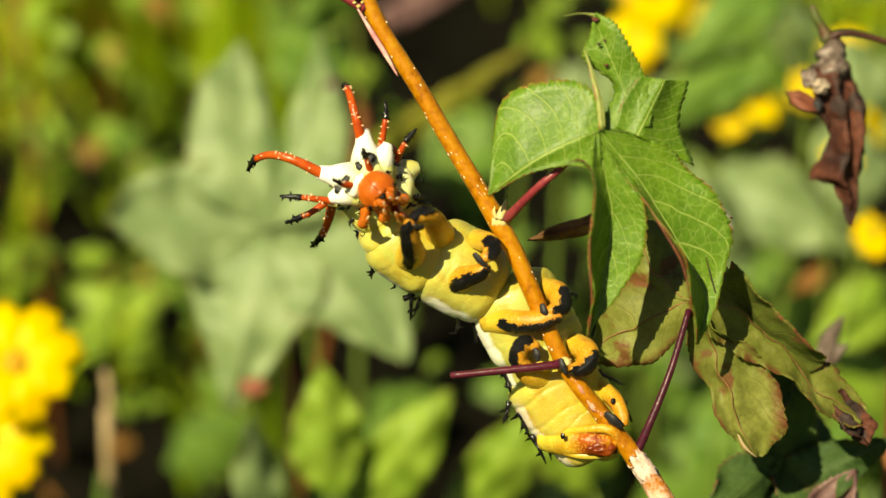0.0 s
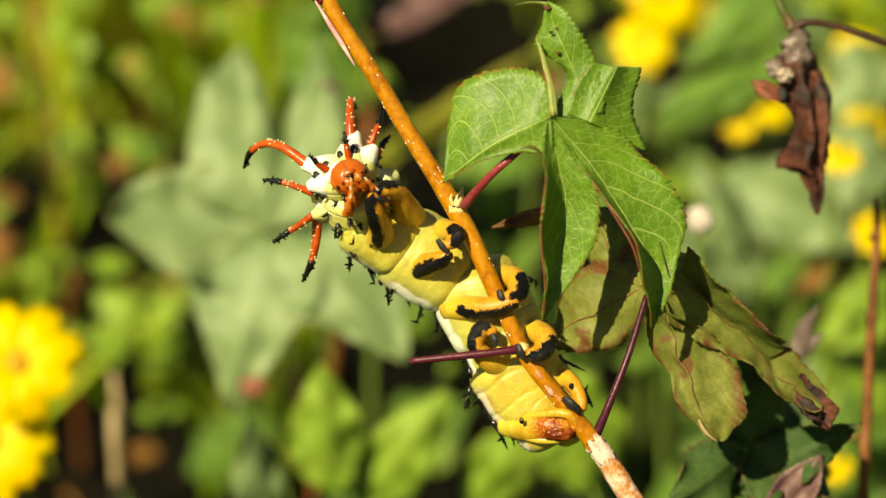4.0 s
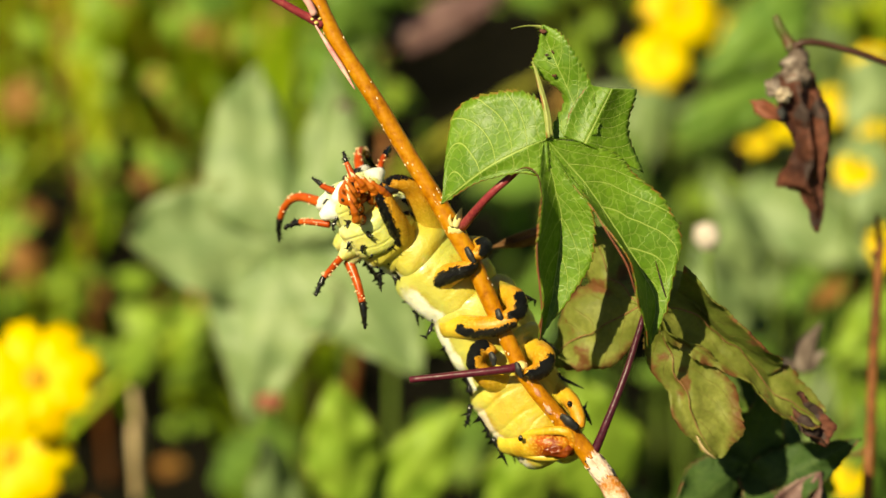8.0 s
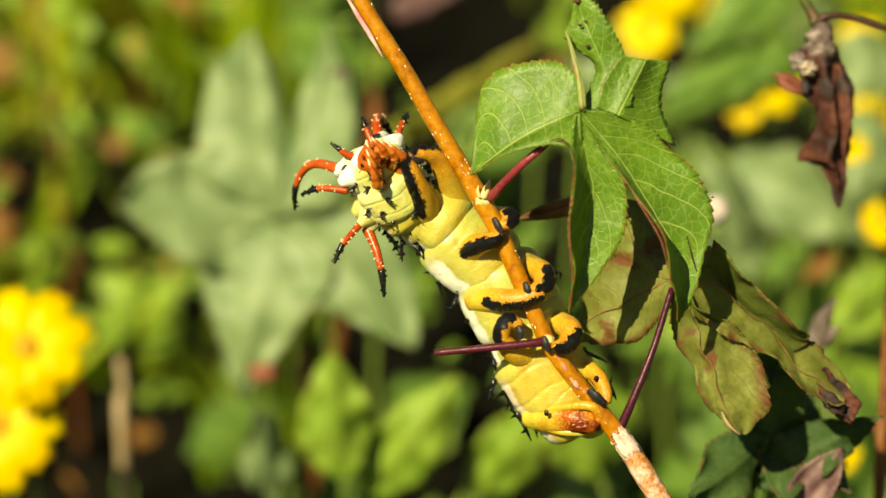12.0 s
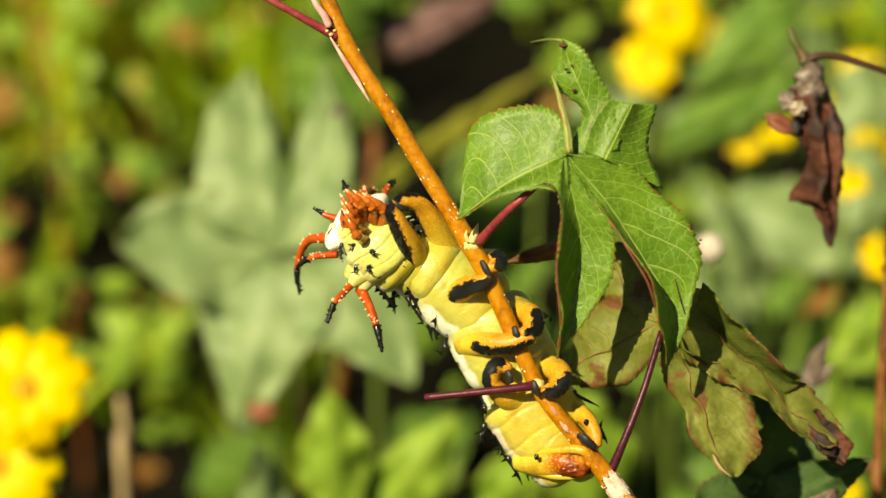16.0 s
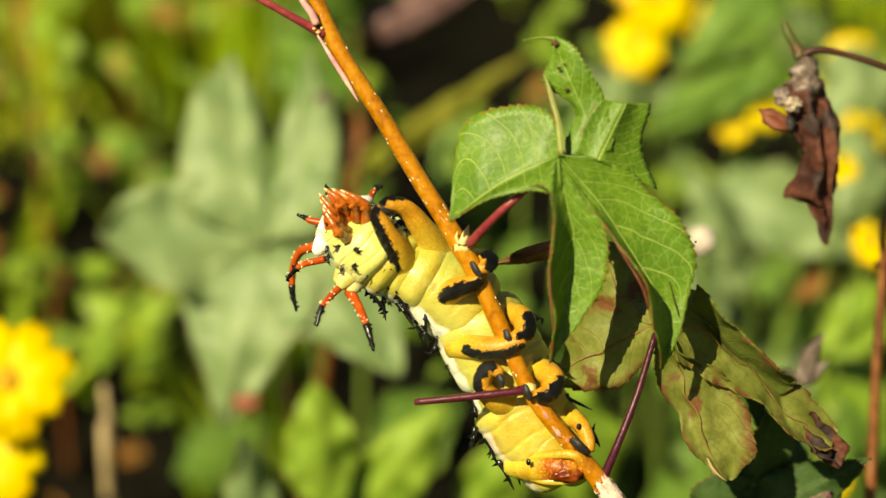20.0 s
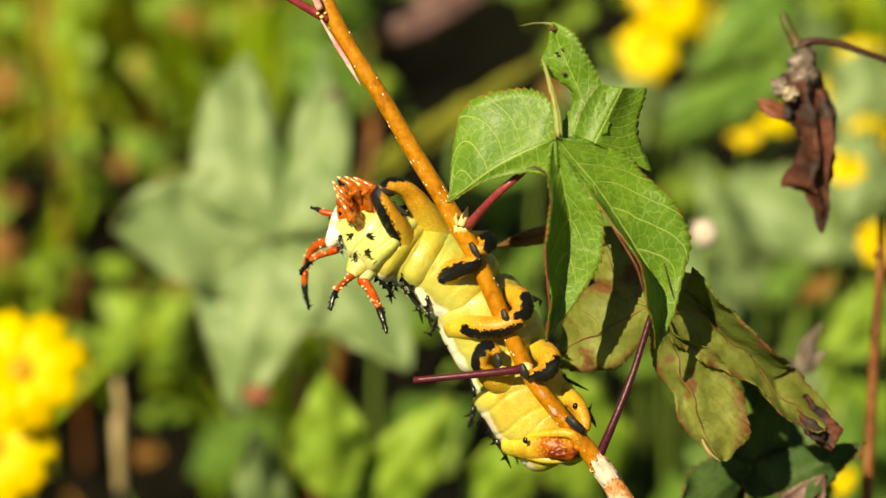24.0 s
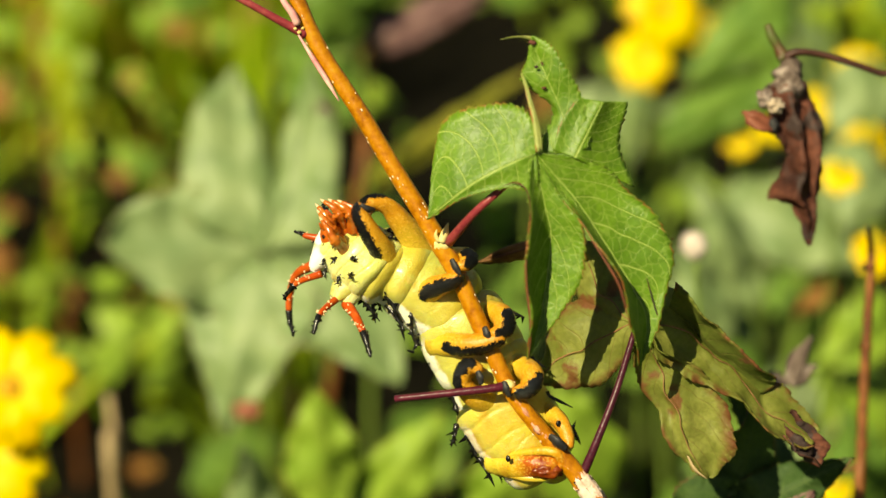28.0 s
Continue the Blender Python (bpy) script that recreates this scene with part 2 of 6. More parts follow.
LEAF_FAR = leaf_material("pale_leaf", (0.15, 0.24, 0.085), (0.26, 0.35, 0.145), (0.33, 0.42, 0.20), (0.24, 0.15, 0.06), 0.22, 0.55, ((0.30, 0.12, 0.06), 26.0, 0.74), 0.4, 0.55, 120.0)
LEAF_MID = leaf_material("meadow_leaf", (0.072, 0.165, 0.022), (0.15, 0.27, 0.042), (0.26, 0.34, 0.05), (0.24, 0.10, 0.04), 0.18, 0.5, ((0.28, 0.12, 0.05), 22.0, 0.70), 0.6, 0.3, 160.0)
ROSY_BARK = simple("rosy_bark", [(0.34, 0.10, 0.05), (0.50, 0.22, 0.14), (0.62, 0.36, 0.27)], 600, 0.5, 0.6)
# drying leaf at about half brightness: the rolled edge's shade is in the colour
LEAF_ROLLED = leaf_material("rolled_leaf", (0.085, 0.12, 0.020), (0.16, 0.19, 0.035), (0.24, 0.17, 0.06), (0.16, 0.06, 0.025), 0.10, 0.6, ((0.15, 0.07, 0.03), 85.0, 0.58), 0.5, 0.2, 420.0, 0.7)
RUSTED_EDGE = simple("rusty_leaf_edge", [(0.10, 0.04, 0.015), (0.24, 0.12, 0.04), (0.36, 0.27, 0.09)], 420, 0.6, 0.6, big=140, glow_through=0.2)
FLAKE = simple("bark_flake", [(0.46, 0.24, 0.17), (0.66, 0.48, 0.40), (0.78, 0.66, 0.58)], 600, 0.6, 0.6)
DEAD = leaf_material("dead_leaf", (0.030, 0.012, 0.010), (0.21, 0.075, 0.048), (0.05, 0.022, 0.018), (0.04, 0.02, 0.015), 0.10, 0.6, ((0.050, 0.034, 0.032), 110.0, 0.53), 0.5, 0.12)
DEAD_GREY = simple("dried_calyx", [(0.04, 0.026, 0.022), (0.13, 0.095, 0.08), (0.36, 0.30, 0.27)], 350, 0.8, 0.9, 0.0008, big=130)
CRUST = simple("pale_crust", [(0.16, 0.11, 0.07), (0.42, 0.34, 0.26), (0.60, 0.54, 0.46)], 420, 0.8, 0.9, 0.0008, big=150)
DEAD_RED = simple("reddish_dry_leaf", [(0.12, 0.038, 0.022), (0.24, 0.075, 0.04)], 200, 0.6, 0.5)
DEAD_ROSE = simple("rosy_dry_leaf", [(0.035, 0.018, 0.018), (0.08, 0.042, 0.042), (0.17, 0.10, 0.09)], 120, 0.6, 0.5, big=18, glow_through=0.15)
ROSY_FAR = simple("faded_rosy_leaf", [(0.045, 0.022, 0.024), (0.13, 0.065, 0.065), (0.30, 0.19, 0.17)], 160, 0.6, 0.5, big=45, glow_through=0.15)
RUSTY = simple("rusty_leaf", [(0.16, 0.06, 0.02), (0.28, 0.13, 0.03), (0.34, 0.24, 0.06)], 160, 0.6, 0.5, big=30, glow_through=0.2)
PETAL = simple("yellow_petal", [(0.80, 0.52, 0.002), (0.85, 0.63, 0.003), (0.86, 0.70, 0.006)], 90, 0.5, 0.2, 0.0004, glow_through=0.3, big=26)
DISC = simple("flower_disc", [(0.46, 0.20, 0.01), (0.72, 0.42, 0.015)], 700, 0.7, 0.9, 0.0008)
STUB = simple("green_stub", [(0.10, 0.025, 0.02), (0.07, 0.08, 0.02), (0.08, 0.14, 0.03)], 160, 0.5, 0.4, big=70)
STALK = simple("green_stalk", [(0.11, 0.19, 0.03), (0.20, 0.28, 0.05)], 120, 0.5, 0.3)
STALK_DARK = simple("dark_stalk", [(0.025, 0.010, 0.007), (0.06, 0.022, 0.014), (0.12, 0.05, 0.03)], 140, 0.5, 0.5)
STALK_BROWN = simple("brown_stalk", [(0.05, 0.015, 0.006), (0.14, 0.045, 0.012), (0.28, 0.11, 0.03)], 140, 0.55, 0.5)
STRAW = simple("straw", [(0.32, 0.23, 0.12), (0.50, 0.38, 0.22)], 90, 0.6, 0.4)
GRASS = simple("grass_blade", [(0.20, 0.33, 0.010), (0.36, 0.50, 0.018), (0.54, 0.62, 0.04)], 60, 0.45, 0.3, 0.0005, glow_through=0.35, big=8, each=0.35)
GRASS_RUST = simple("rusty_grass", [(0.28, 0.10, 0.02), (0.42, 0.21, 0.035), (0.48, 0.34, 0.07)], 60, 0.55, 0.3, 0.0005, glow_through=0.25, big=8, each=0.35)
WHITE_BLOOM = simple("white_seed_head", [(0.42, 0.34, 0.30), (0.60, 0.53, 0.48)], 300, 0.8, 0.8)
WART = simple("horn_wart", [(0.62, 0.36, 0.16), (0.80, 0.62, 0.42)], 500, 0.35, 0.2)
# brighter, yellower copy of the meadow leaf: sunlight is put into its colour
LEAF_SUNNY = leaf_material("sun_toned_leaf", (0.15, 0.27, 0.022), (0.27, 0.40, 0.050), (0.34, 0.44, 0.06), (0.24, 0.10, 0.04), 0.2, 0.5, ((0.30, 0.13, 0.05), 24.0, 0.70), 0.5, 0.25, 160.0)
# green leaf with the drying leaf's shade put into its colour
LEAF_SHADED = leaf_material("shade_toned_leaf", (0.032, 0.070, 0.018), (0.070, 0.125, 0.030), (0.12, 0.18, 0.05), (0.16, 0.08, 0.04), 0.15, 0.6, ((0.20, 0.11, 0.07), 40.0, 0.66), 0.6, 0.2, 300.0)
LEAF_OLIVE = leaf_material("olive_leaf", (0.20, 0.22, 0.02), (0.32, 0.30, 0.035), (0.36, 0.36, 0.06), (0.24, 0.12, 0.04), 0.3, 0.5, ((0.32, 0.15, 0.05), 30.0, 0.64), 0.4, 0.25, 160.0)


def ground_material():
    """Soil, blackened for the shade between plants, that gives way raggedly to turf further out."""
    m, nt, p, out = nodes_of("meadow_ground")
    fine, broad = noise_of(nt, 60.0), noise_of(nt, 5.0, 3)
    # far darker than real soil: the shade in the gaps is in these colours
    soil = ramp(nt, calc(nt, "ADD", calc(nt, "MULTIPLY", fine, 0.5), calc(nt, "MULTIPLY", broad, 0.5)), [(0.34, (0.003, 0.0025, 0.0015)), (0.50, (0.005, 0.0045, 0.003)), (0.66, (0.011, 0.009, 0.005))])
    turf = ramp(nt, calc(nt, "ADD", calc(nt, "MULTIPLY", noise_of(nt, 6.0), 0.5), calc(nt, "MULTIPLY", noise_of(nt, 0.6, 3), 0.5)), [(0.34, (0.05, 0.07, 0.012)), (0.50, (0.09, 0.13, 0.02)), (0.66, (0.15, 0.18, 0.03))])
    tc = nt.nodes.new("ShaderNodeTexCoord")
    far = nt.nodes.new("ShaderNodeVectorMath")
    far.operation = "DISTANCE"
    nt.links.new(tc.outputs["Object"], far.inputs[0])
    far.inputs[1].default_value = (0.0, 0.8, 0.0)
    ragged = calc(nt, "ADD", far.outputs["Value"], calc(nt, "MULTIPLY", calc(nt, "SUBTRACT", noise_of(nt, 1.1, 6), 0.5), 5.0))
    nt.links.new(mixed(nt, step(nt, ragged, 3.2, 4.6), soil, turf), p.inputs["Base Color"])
    p.inputs["Roughness"].default_value = 0.95
    p.inputs["Specular IOR Level"].default_value = 0.05
    bumped(nt, p, fine, 1.0, 0.01)
    return m


GROUND = ground_material()
NECK = skin_material("larva_neck_skin", (0.54, 0.55, 0.14), (0.68, 0.71, 0.37), (0.88, 0.88, 0.84), 0.95)


def limb_material(name, stops, rough=0.36, specked=True):
    """A fleshy limb whose colour runs from its root to its tip, finely grained."""
    m, nt, p, out = nodes_of(name)
    uv = nt.nodes.new("ShaderNodeUVMap")
    sep = nt.nodes.new("ShaderNodeSeparateXYZ")
    nt.links.new(uv.outputs[0], sep.inputs[0])
    run = calc(nt, "ADD", sep.outputs[0], calc(nt, "MULTIPLY", calc(nt, "SUBTRACT", noise_of(nt, 260.0, 4), 0.5), 0.28))
    col = ramp(nt, run, stops)
    grain = noise_of(nt, 1600.0, 3)
    if specked:
        col = mixed(nt, calc(nt, "MULTIPLY", step(nt, grain, 0.50, 0.64), 0.45), col, (0.74, 0.46, 0.09))
        col = mixed(nt, calc(nt, "MULTIPLY", step(nt, noise_of(nt, 180.0, 3), 0.50, 0.72), 0.45), col, (0.28, 0.085, 0.006))
        col = mixed(nt, calc(nt, "MULTIPLY", step(nt, noise_of(nt, 1900.0, 2), 0.60, 0.70), 0.4), col, (0.14, 0.05, 0.005))
    nt.links.new(col, p.inputs["Base Color"])
    p.inputs["Roughness"].default_value = rough
    p.inputs["Specular IOR Level"].default_value = 0.35
    bumped(nt, p, grain, 0.6, 0.0003)
    return m


PROLEG = limb_material("proleg_flesh", [(0.0, (0.57, 0.46, 0.05)), (0.18, (0.54, 0.35, 0.025)), (0.40, (0.52, 0.24, 0.014)), (1.0, (0.48, 0.19, 0.010))])
PROLEG_LONG = limb_material("long_proleg_flesh", [(0.0, (0.57, 0.46, 0.06)), (0.20, (0.54, 0.36, 0.03)), (0.42, (0.52, 0.25, 0.015)), (1.0, (0.48, 0.19, 0.010))])
CLASPER_FOLD = limb_material("clasper_fold", [(0.0, (0.50, 0.41, 0.04)), (0.35, (0.50, 0.32, 0.02)), (0.7, (0.46, 0.19, 0.010)), (1.0, (0.42, 0.13, 0.008))], 0.3)
SHIELD_CONE = limb_material("shield_cone", [(0.0, (0.50, 0.52, 0.13)), (0.22, (0.66, 0.69, 0.34)), (0.45, (0.84, 0.85, 0.74)), (1.0, (0.88, 0.88, 0.84))], 0.3, False)
SOLE_RED = simple("clasper_sole", [(0.05, 0.006, 0.002), (0.14, 0.020, 0.003), (0.32, 0.075, 0.007)], 420, 0.30, 0.7, 0.0006, spec=0.4, big=240)
CLASPER = limb_material("clasper_flesh", [(0.0, (0.50, 0.42, 0.045)), (0.35, (0.50, 0.32, 0.02)), (0.58, (0.34, 0.07, 0.006)), (0.80, (0.20, 0.025, 0.004)), (1.0, (0.44, 0.15, 0.01))], 0.28)

# ---- shapes ----
from mathutils import Quaternion
from mathutils.bvhtree import BVHTree

CM = 0.01


def cm(p):
    return Vector(p) * CM


def smooth_line(points, n):
    """n + 1 points on a Catmull-Rom curve through the given ones, evenly by parameter."""
    p = [Vector(q) for q in points]
    p = [p[0] * 2 - p[1]] + p + [p[-1] * 2 - p[-2]]
    out = []
    for k in range(n + 1):
        x = k / n * (len(p) - 3)
        i = min(int(x), len(p) - 4)
        f = x - i
        a, b, c, d = p[i:i + 4]
        out.append(0.5 * (2 * b + (c - a) * f + (2 * a - 5 * b + 4 * c - d) * f * f + (3 * b - a - 3 * c + d) * f ** 3))
    return out


def values(row, n):
    return [float(x) for x in np.interp(np.linspace(0, len(row) - 1, n + 1), range(len(row)), row)]


def tube(points, radii, n=16, sides=12, bm=None, rough=0.0, flat=1.0, cap=0.35):
    """A closed round body along a curve (centimetres), with rounded ends; radii are spread along it."""
    bm = bm or bmesh.new()
    layer = bm.loops.layers.uv.verify()
    line, rs = smooth_line(points, n), values(radii, n)
    t0 = (line[1] - line[0]).normalized()
    side = t0.orthogonal().normalized()
    rings = []
    for k, q in enumerate(line):
        t = (line[min(k + 1, n)] - line[max(k - 1, 0)]).normalized()
        side = (side - t * side.dot(t)).normalized()
        up = t.cross(side)
        ring = []
        for j in range(sides):
            a = 2 * math.pi * j / sides
            r = rs[k] * (1 + rough * (noise.noise(q * 4 + Vector((math.cos(a), math.sin(a), 0)) * 1.3)))
            ring.append(bm.verts.new((q + side * (r * math.cos(a)) + up * (r * flat * math.sin(a))) * CM))
        rings.append(ring)
    for k, (a, b) in enumerate(zip(rings, rings[1:])):
        for j in range(sides):
            f = bm.faces.new((a[j], a[(j + 1) % sides], b[(j + 1) % sides], b[j]))
            for loop, (kk, jj) in zip(f.loops, ((k, j), (k, j + 1), (k + 1, j + 1), (k + 1, j))):
                loop[layer].uv = (kk / n, jj / sides)
    for ring, q, way, r in ((rings[0], line[0], line[0] - line[1], rs[0]), (rings[-1], line[-1], line[-1] - line[-2], rs[-1])):
        tip = bm.verts.new((q + way.normalized() * r * cap) * CM)
        for j in range(sides):
            pair = (ring[(j + 1) % sides], ring[j], tip) if ring is rings[0] else (ring[j], ring[(j + 1) % sides], tip)
            for loop in bm.faces.new(pair).loops:
                loop[layer].uv = (0.0 if ring is rings[0] else 1.0, 0.5)
    return bm


def ball(centre, radii, bm=None, turn=None, rough=0.0, u=14, v=10):
    """A lumpy closed rounded body (centimetres)."""
    own = bmesh.new()
    bmesh.ops.create_uvsphere(own, u_segments=u, v_segments=v, radius=1)
    for p in own.verts:
        k = 1 + rough * noise.noise(p.co * 2.3 + Vector(centre))
        q = Vector((p.co.x * radii[0], p.co.y * radii[1], p.co.z * radii[2])) * k
        p.co = ((turn @ q if turn else q) + Vector(centre)) * CM
    if bm is None:
        return own
    data = bpy.data.meshes.new("lump")
    own.to_mesh(data)
    own.free()
    bm.from_mesh(data)
    bpy.data.meshes.remove(data)
    return bm


def mesh_of(name, bm, material, smooth=True):
    bmesh.ops.recalc_face_normals(bm, faces=bm.faces)
    data = bpy.data.meshes.new(name)
    bm.to_mesh(data)
    bm.free()
    data.materials.append(material)
    for p in data.polygons:
        p.use_smooth = smooth
    return data


def part(name, bm, material, parent, label=""):
    """Links a bmesh (or a finished mesh) as one object under a thing or a part."""
    data = bm if isinstance(bm, bpy.types.Mesh) else mesh_of(name, bm, material)
    ob = new(name, data)
    ob.parent = parent
    return tagged(ob, label)


def thing(name, label, category, group="", kind="", at=PLAN):
    ob = new(name)
    ob.empty_display_size = 0.01
    ob.matrix_world = at
    return tagged(ob, label, category, group, kind)


def lobe(bm, mid, left, right, n=26, m=6, teeth=0.0, count=22, dip=0.0, wave=0.0, seed=0):
    """One lobe of a leaf between two edges and its midrib (centimetres): a sheet with a toothed rim and a keeled middle."""
    layer = bm.loops.layers.uv.verify()
    rnd = random.Random(seed * 7 + 1)
    pair = teeth if isinstance(teeth, tuple) else (teeth, teeth)
    if max(pair):
        n = count * 4
    size = [[rnd.uniform(0.55, 1.25) for _ in range(count + 1)] for _ in range(2)]
    a, b, c = smooth_line(left, n), smooth_line(mid, n), smooth_line(right, n)
    grid = []
    for k in range(n + 1):
        row = []
        across = (c[k] - a[k])
        along = (b[min(k + 1, n)] - b[max(k - 1, 0)])
        up = across.cross(along)
        up = up.normalized() if up.length > 1e-6 else Vector((0, 0, 1))
        for j in range(-m, m + 1):
            q = abs(j) / m
            edge = a[k] if j < 0 else c[k]
            p = b[k].lerp(edge, q)
            p += up * (dip * math.sin(q * math.pi) + wave * noise.noise(p * 0.9 + Vector((seed, 0, 0))) * q)
            if wave:
                p += up * 0.02 * noise.noise(p * 3.0) * min(1.0, wave * 8)
            if abs(j) == m and pair[j > 0] and 2 < k < n - 1:
                out = edge - b[k]
                if out.length > 1e-5:
                    rim = (a if j < 0 else c)
                    run = (rim[min(k + 1, n)] - rim[k - 1]).normalized()
                    f = (k % 4) / 3
                    p += (out.normalized() * f * 0.8 + run * f * 0.5 + up * 0.2 * f) * pair[j > 0] * size[0 if j < 0 else 1][k // 4]
            row.append(bm.verts.new(p * CM))
        grid.append(row)
    for k in range(n):
        for j in range(2 * m):
            quad = (grid[k][j], grid[k][j + 1], grid[k + 1][j + 1], grid[k + 1][j])
            face = bm.faces.new(quad)
            for loop, (kk, jj) in zip(face.loops, ((k, j), (k, j + 1), (k + 1, j + 1), (k + 1, j))):
                loop[layer].uv = (kk / n, jj / m - 1)
    return bm


def thicken(ob, amount):
    mod = ob.modifiers.new("thickness", "SOLIDIFY")
    mod.thickness, mod.offset = amount, 0
    return ob


# ---- ground ----
def build_ground():
    bm = bmesh.new()
    rings, sides = [0.0, 0.4, 0.8, 1.2, 1.6, 2.1, 2.8, 4, 8, 20, 80, 400, 2000], 48
    rows = []
    for r in rings[1:]:
        rows.append([bm.verts.new((r * math.cos(2 * math.pi * j / sides), 0.8 + r * math.sin(2 * math.pi * j / sides),
                     0.03 * noise.noise(Vector((r * math.cos(2 * math.pi * j / sides) * 3, r * math.sin(2 * math.pi * j / sides) * 3, 0))) if r < 5 else 0)) for j in range(sides)])
    centre = bm.verts.new((0, 0.8, 0))
    for j in range(sides):
        bm.faces.new((centre, rows[0][j], rows[0][(j + 1) % sides]))
    for a, b in zip(rows, rows[1:]):
        for j in range(sides):
            bm.faces.new((a[j], b[j], b[(j + 1) % sides], a[(j + 1) % sides]))
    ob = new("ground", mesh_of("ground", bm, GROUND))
    return tagged(ob, "meadow soil blackened to stand for shade between plants, grassed over further out", "ground", kind="structure")


build_ground()

# ---- the twig and its leaves ----
def build_twig():
    twig = thing("twig", "orange-brown sweetgum twig with pale lenticels and leaves", "twig")
    upper = [(-2.63, 6.27, 0.00), (-2.11, 5.35, 0.00), (-1.72, 4.42, 0.00), (-1.29, 3.60, 0.00), (-0.55, 2.46, 0.00), (0.16, 1.25, 0.00), (0.81, 0.19, 0.00), (1.28, -0.61, 0.00), (1.67, -1.30, 0.00), (2.01, -2.09, 0.00), (2.41, -2.99, 0.00), (2.89, -3.99, 0.00), (3.61, -4.92, 0.00), (4.20, -5.65, 0.00), (4.56, -6.13, 0.00)]
    part("stem", tube(upper, [0.18, 0.185, 0.19, 0.19, 0.195, 0.20, 0.205, 0.225, 0.21, 0.205, 0.195, 0.185, 0.19, 0.215, 0.24], 70, 18, rough=0.05), BARK, twig, "smooth orange young bark")
    lower = [(4.44, -5.97, 0.00), (4.60, -6.18, 0.00), (4.79, -6.45, 0.00), (5.43, -7.50, 0.10), (7.73, -11.11, 0.00), (11.57, -18.56, -2.00), (14.47, -38.36, -6.00)]
    part("stem", tube(lower, [0.238, 0.245, 0.25, 0.265, 0.30, 0.33, 0.36], 70, 18, rough=0.10), BARK_OLD, twig, "flaking pinkish-grey older bark")
    # lenticels: small corky specks
    rnd = random.Random(4)
    line = smooth_line(upper, 200)
    for k in range(50):
        i = rnd.randrange(14, 196)
        q, t = line[i], (line[i + 1] - line[i - 1]).normalized()
        a = rnd.uniform(-1.5, 1.5)
        side = t.cross(Vector((0, 0, 1))).normalized()
        out = (side * math.sin(a) + side.cross(t) * -math.cos(a))
        if out.z < 0:
            out = -out
        turn = Matrix((t, out.cross(t), out)).transposed()
        s = rnd.uniform(0.6, 1.15)
        part("lenticel", ball(q + out * 0.202, (0.034 * s, 0.018 * s, 0.014), None, turn, 0.2, 8, 6), LENTICEL, twig)
    line = smooth_line(lower, 400)
    for k in range(46):
        i = rnd.randrange(4, 110)
        q, t = line[i], (line[i + 1] - line[i - 1]).normalized()
        a = rnd.uniform(-1.5, 1.5)
        side = t.cross(Vector((0, 0, 1))).normalized()
        out = (side * math.sin(a) + side.cross(t) * -math.cos(a))
        if out.z < 0:
            out = -out
        turn = Matrix((t, out.cross(t), out)).transposed()
        s = rnd.uniform(0.7, 1.5)
        part("lenticel", ball(q + out * 0.242, (0.045 * s, 0.03 * s, 0.014), None, turn, 0.3, 8, 6), LENTICEL, twig)
    for k in range(14):
        i = rnd.randrange(10, 110)
        q, t = line[i + 2], (line[i + 4] - line[i]).normalized()
        a = rnd.uniform(-1.2, 1.2)
        side = t.cross(Vector((0, 0, 1))).normalized()
        out = side * math.sin(a) + Vector((0, 0, 1)) * math.cos(a)
        out = (out - t * out.dot(t)).normalized()
        turn = Matrix((t, out.cross(t), out)).transposed()
        s = rnd.uniform(0.6, 1.4)
        part("bark_flake", ball(q + out * 0.236, (0.22 * s, 0.085 * s, 0.020), None, turn, 0.8, 12, 8), FLAKE, twig)
    for q, s in (((3.02, -4.16, 0.15), 1.0), ((3.16, -4.36, 0.17), 0.8), ((3.42, -4.74, 0.16), 1.1), ((3.62, -4.92, 0.16), 0.9), ((4.10, -5.56, 0.16), 1.2), ((4.36, -5.86, 0.18), 1.3)):
        t = Vector((0.62, -0.78, 0))
        turn = Matrix((t, Vector((0, 0, 1)).cross(t), Vector((0, 0, 1)))).transposed()
        part("bark_flake", ball(q, (0.16 * s, 0.07 * s, 0.035), None, turn, 0.7, 12, 8), ROSY_BARK, twig, "rosy bark patch")
    part("bark_streak", tube([(-1.93, 4.21, 0.17), (-1.58, 3.64, 0.19), (-1.30, 3.19, 0.19), (-1.03, 2.72, 0.13)], [0.02, 0.06, 0.06, 0.015], 18, 8), PINK, twig, "pale pink bark streak")
    part("side_shoot", tube([(-1.76, 4.26, 0.02), (-2.17, 4.44, 0.10), (-2.82, 4.80, 0.20), (-3.60, 5.23, 0.20), (-4.54, 5.76, 0.00)], [0.15, 0.10, 0.085, 0.08, 0.08], 24, 10), ROSE, twig, "brownish rose side shoot")
    part("bud", tube([(-1.95, 4.45, 0.25), (-2.05, 4.68, 0.32), (-2.25, 4.96, 0.35), (-2.48, 5.44, 0.30)], [0.09, 0.085, 0.07, 0.02], 12, 10), PINK, twig, "bright pink young bud")
    for q, s in (((-1.91, 4.27, 0.18), 0.05), ((-1.83, 4.36, 0.20), 0.04), ((-2.00, 4.35, 0.20), 0.04)):
        part("bud_scar", ball(q, (s, s * 0.8, s * 0.6), rough=0.3), BUD, twig)
    # node with its bud and the leaf's stalk
    part("node", ball((1.28, -0.53, 0.02), (0.25, 0.22, 0.24), rough=0.2), BUD, twig, "swollen pale node")
    part("bud", tube([(1.28, -0.48, 0.22), (1.36, -0.28, 0.28), (1.43, -0.06, 0.27)], [0.10, 0.09, 0.012], 10, 10), BUD, twig, "pointed pale yellow bud")
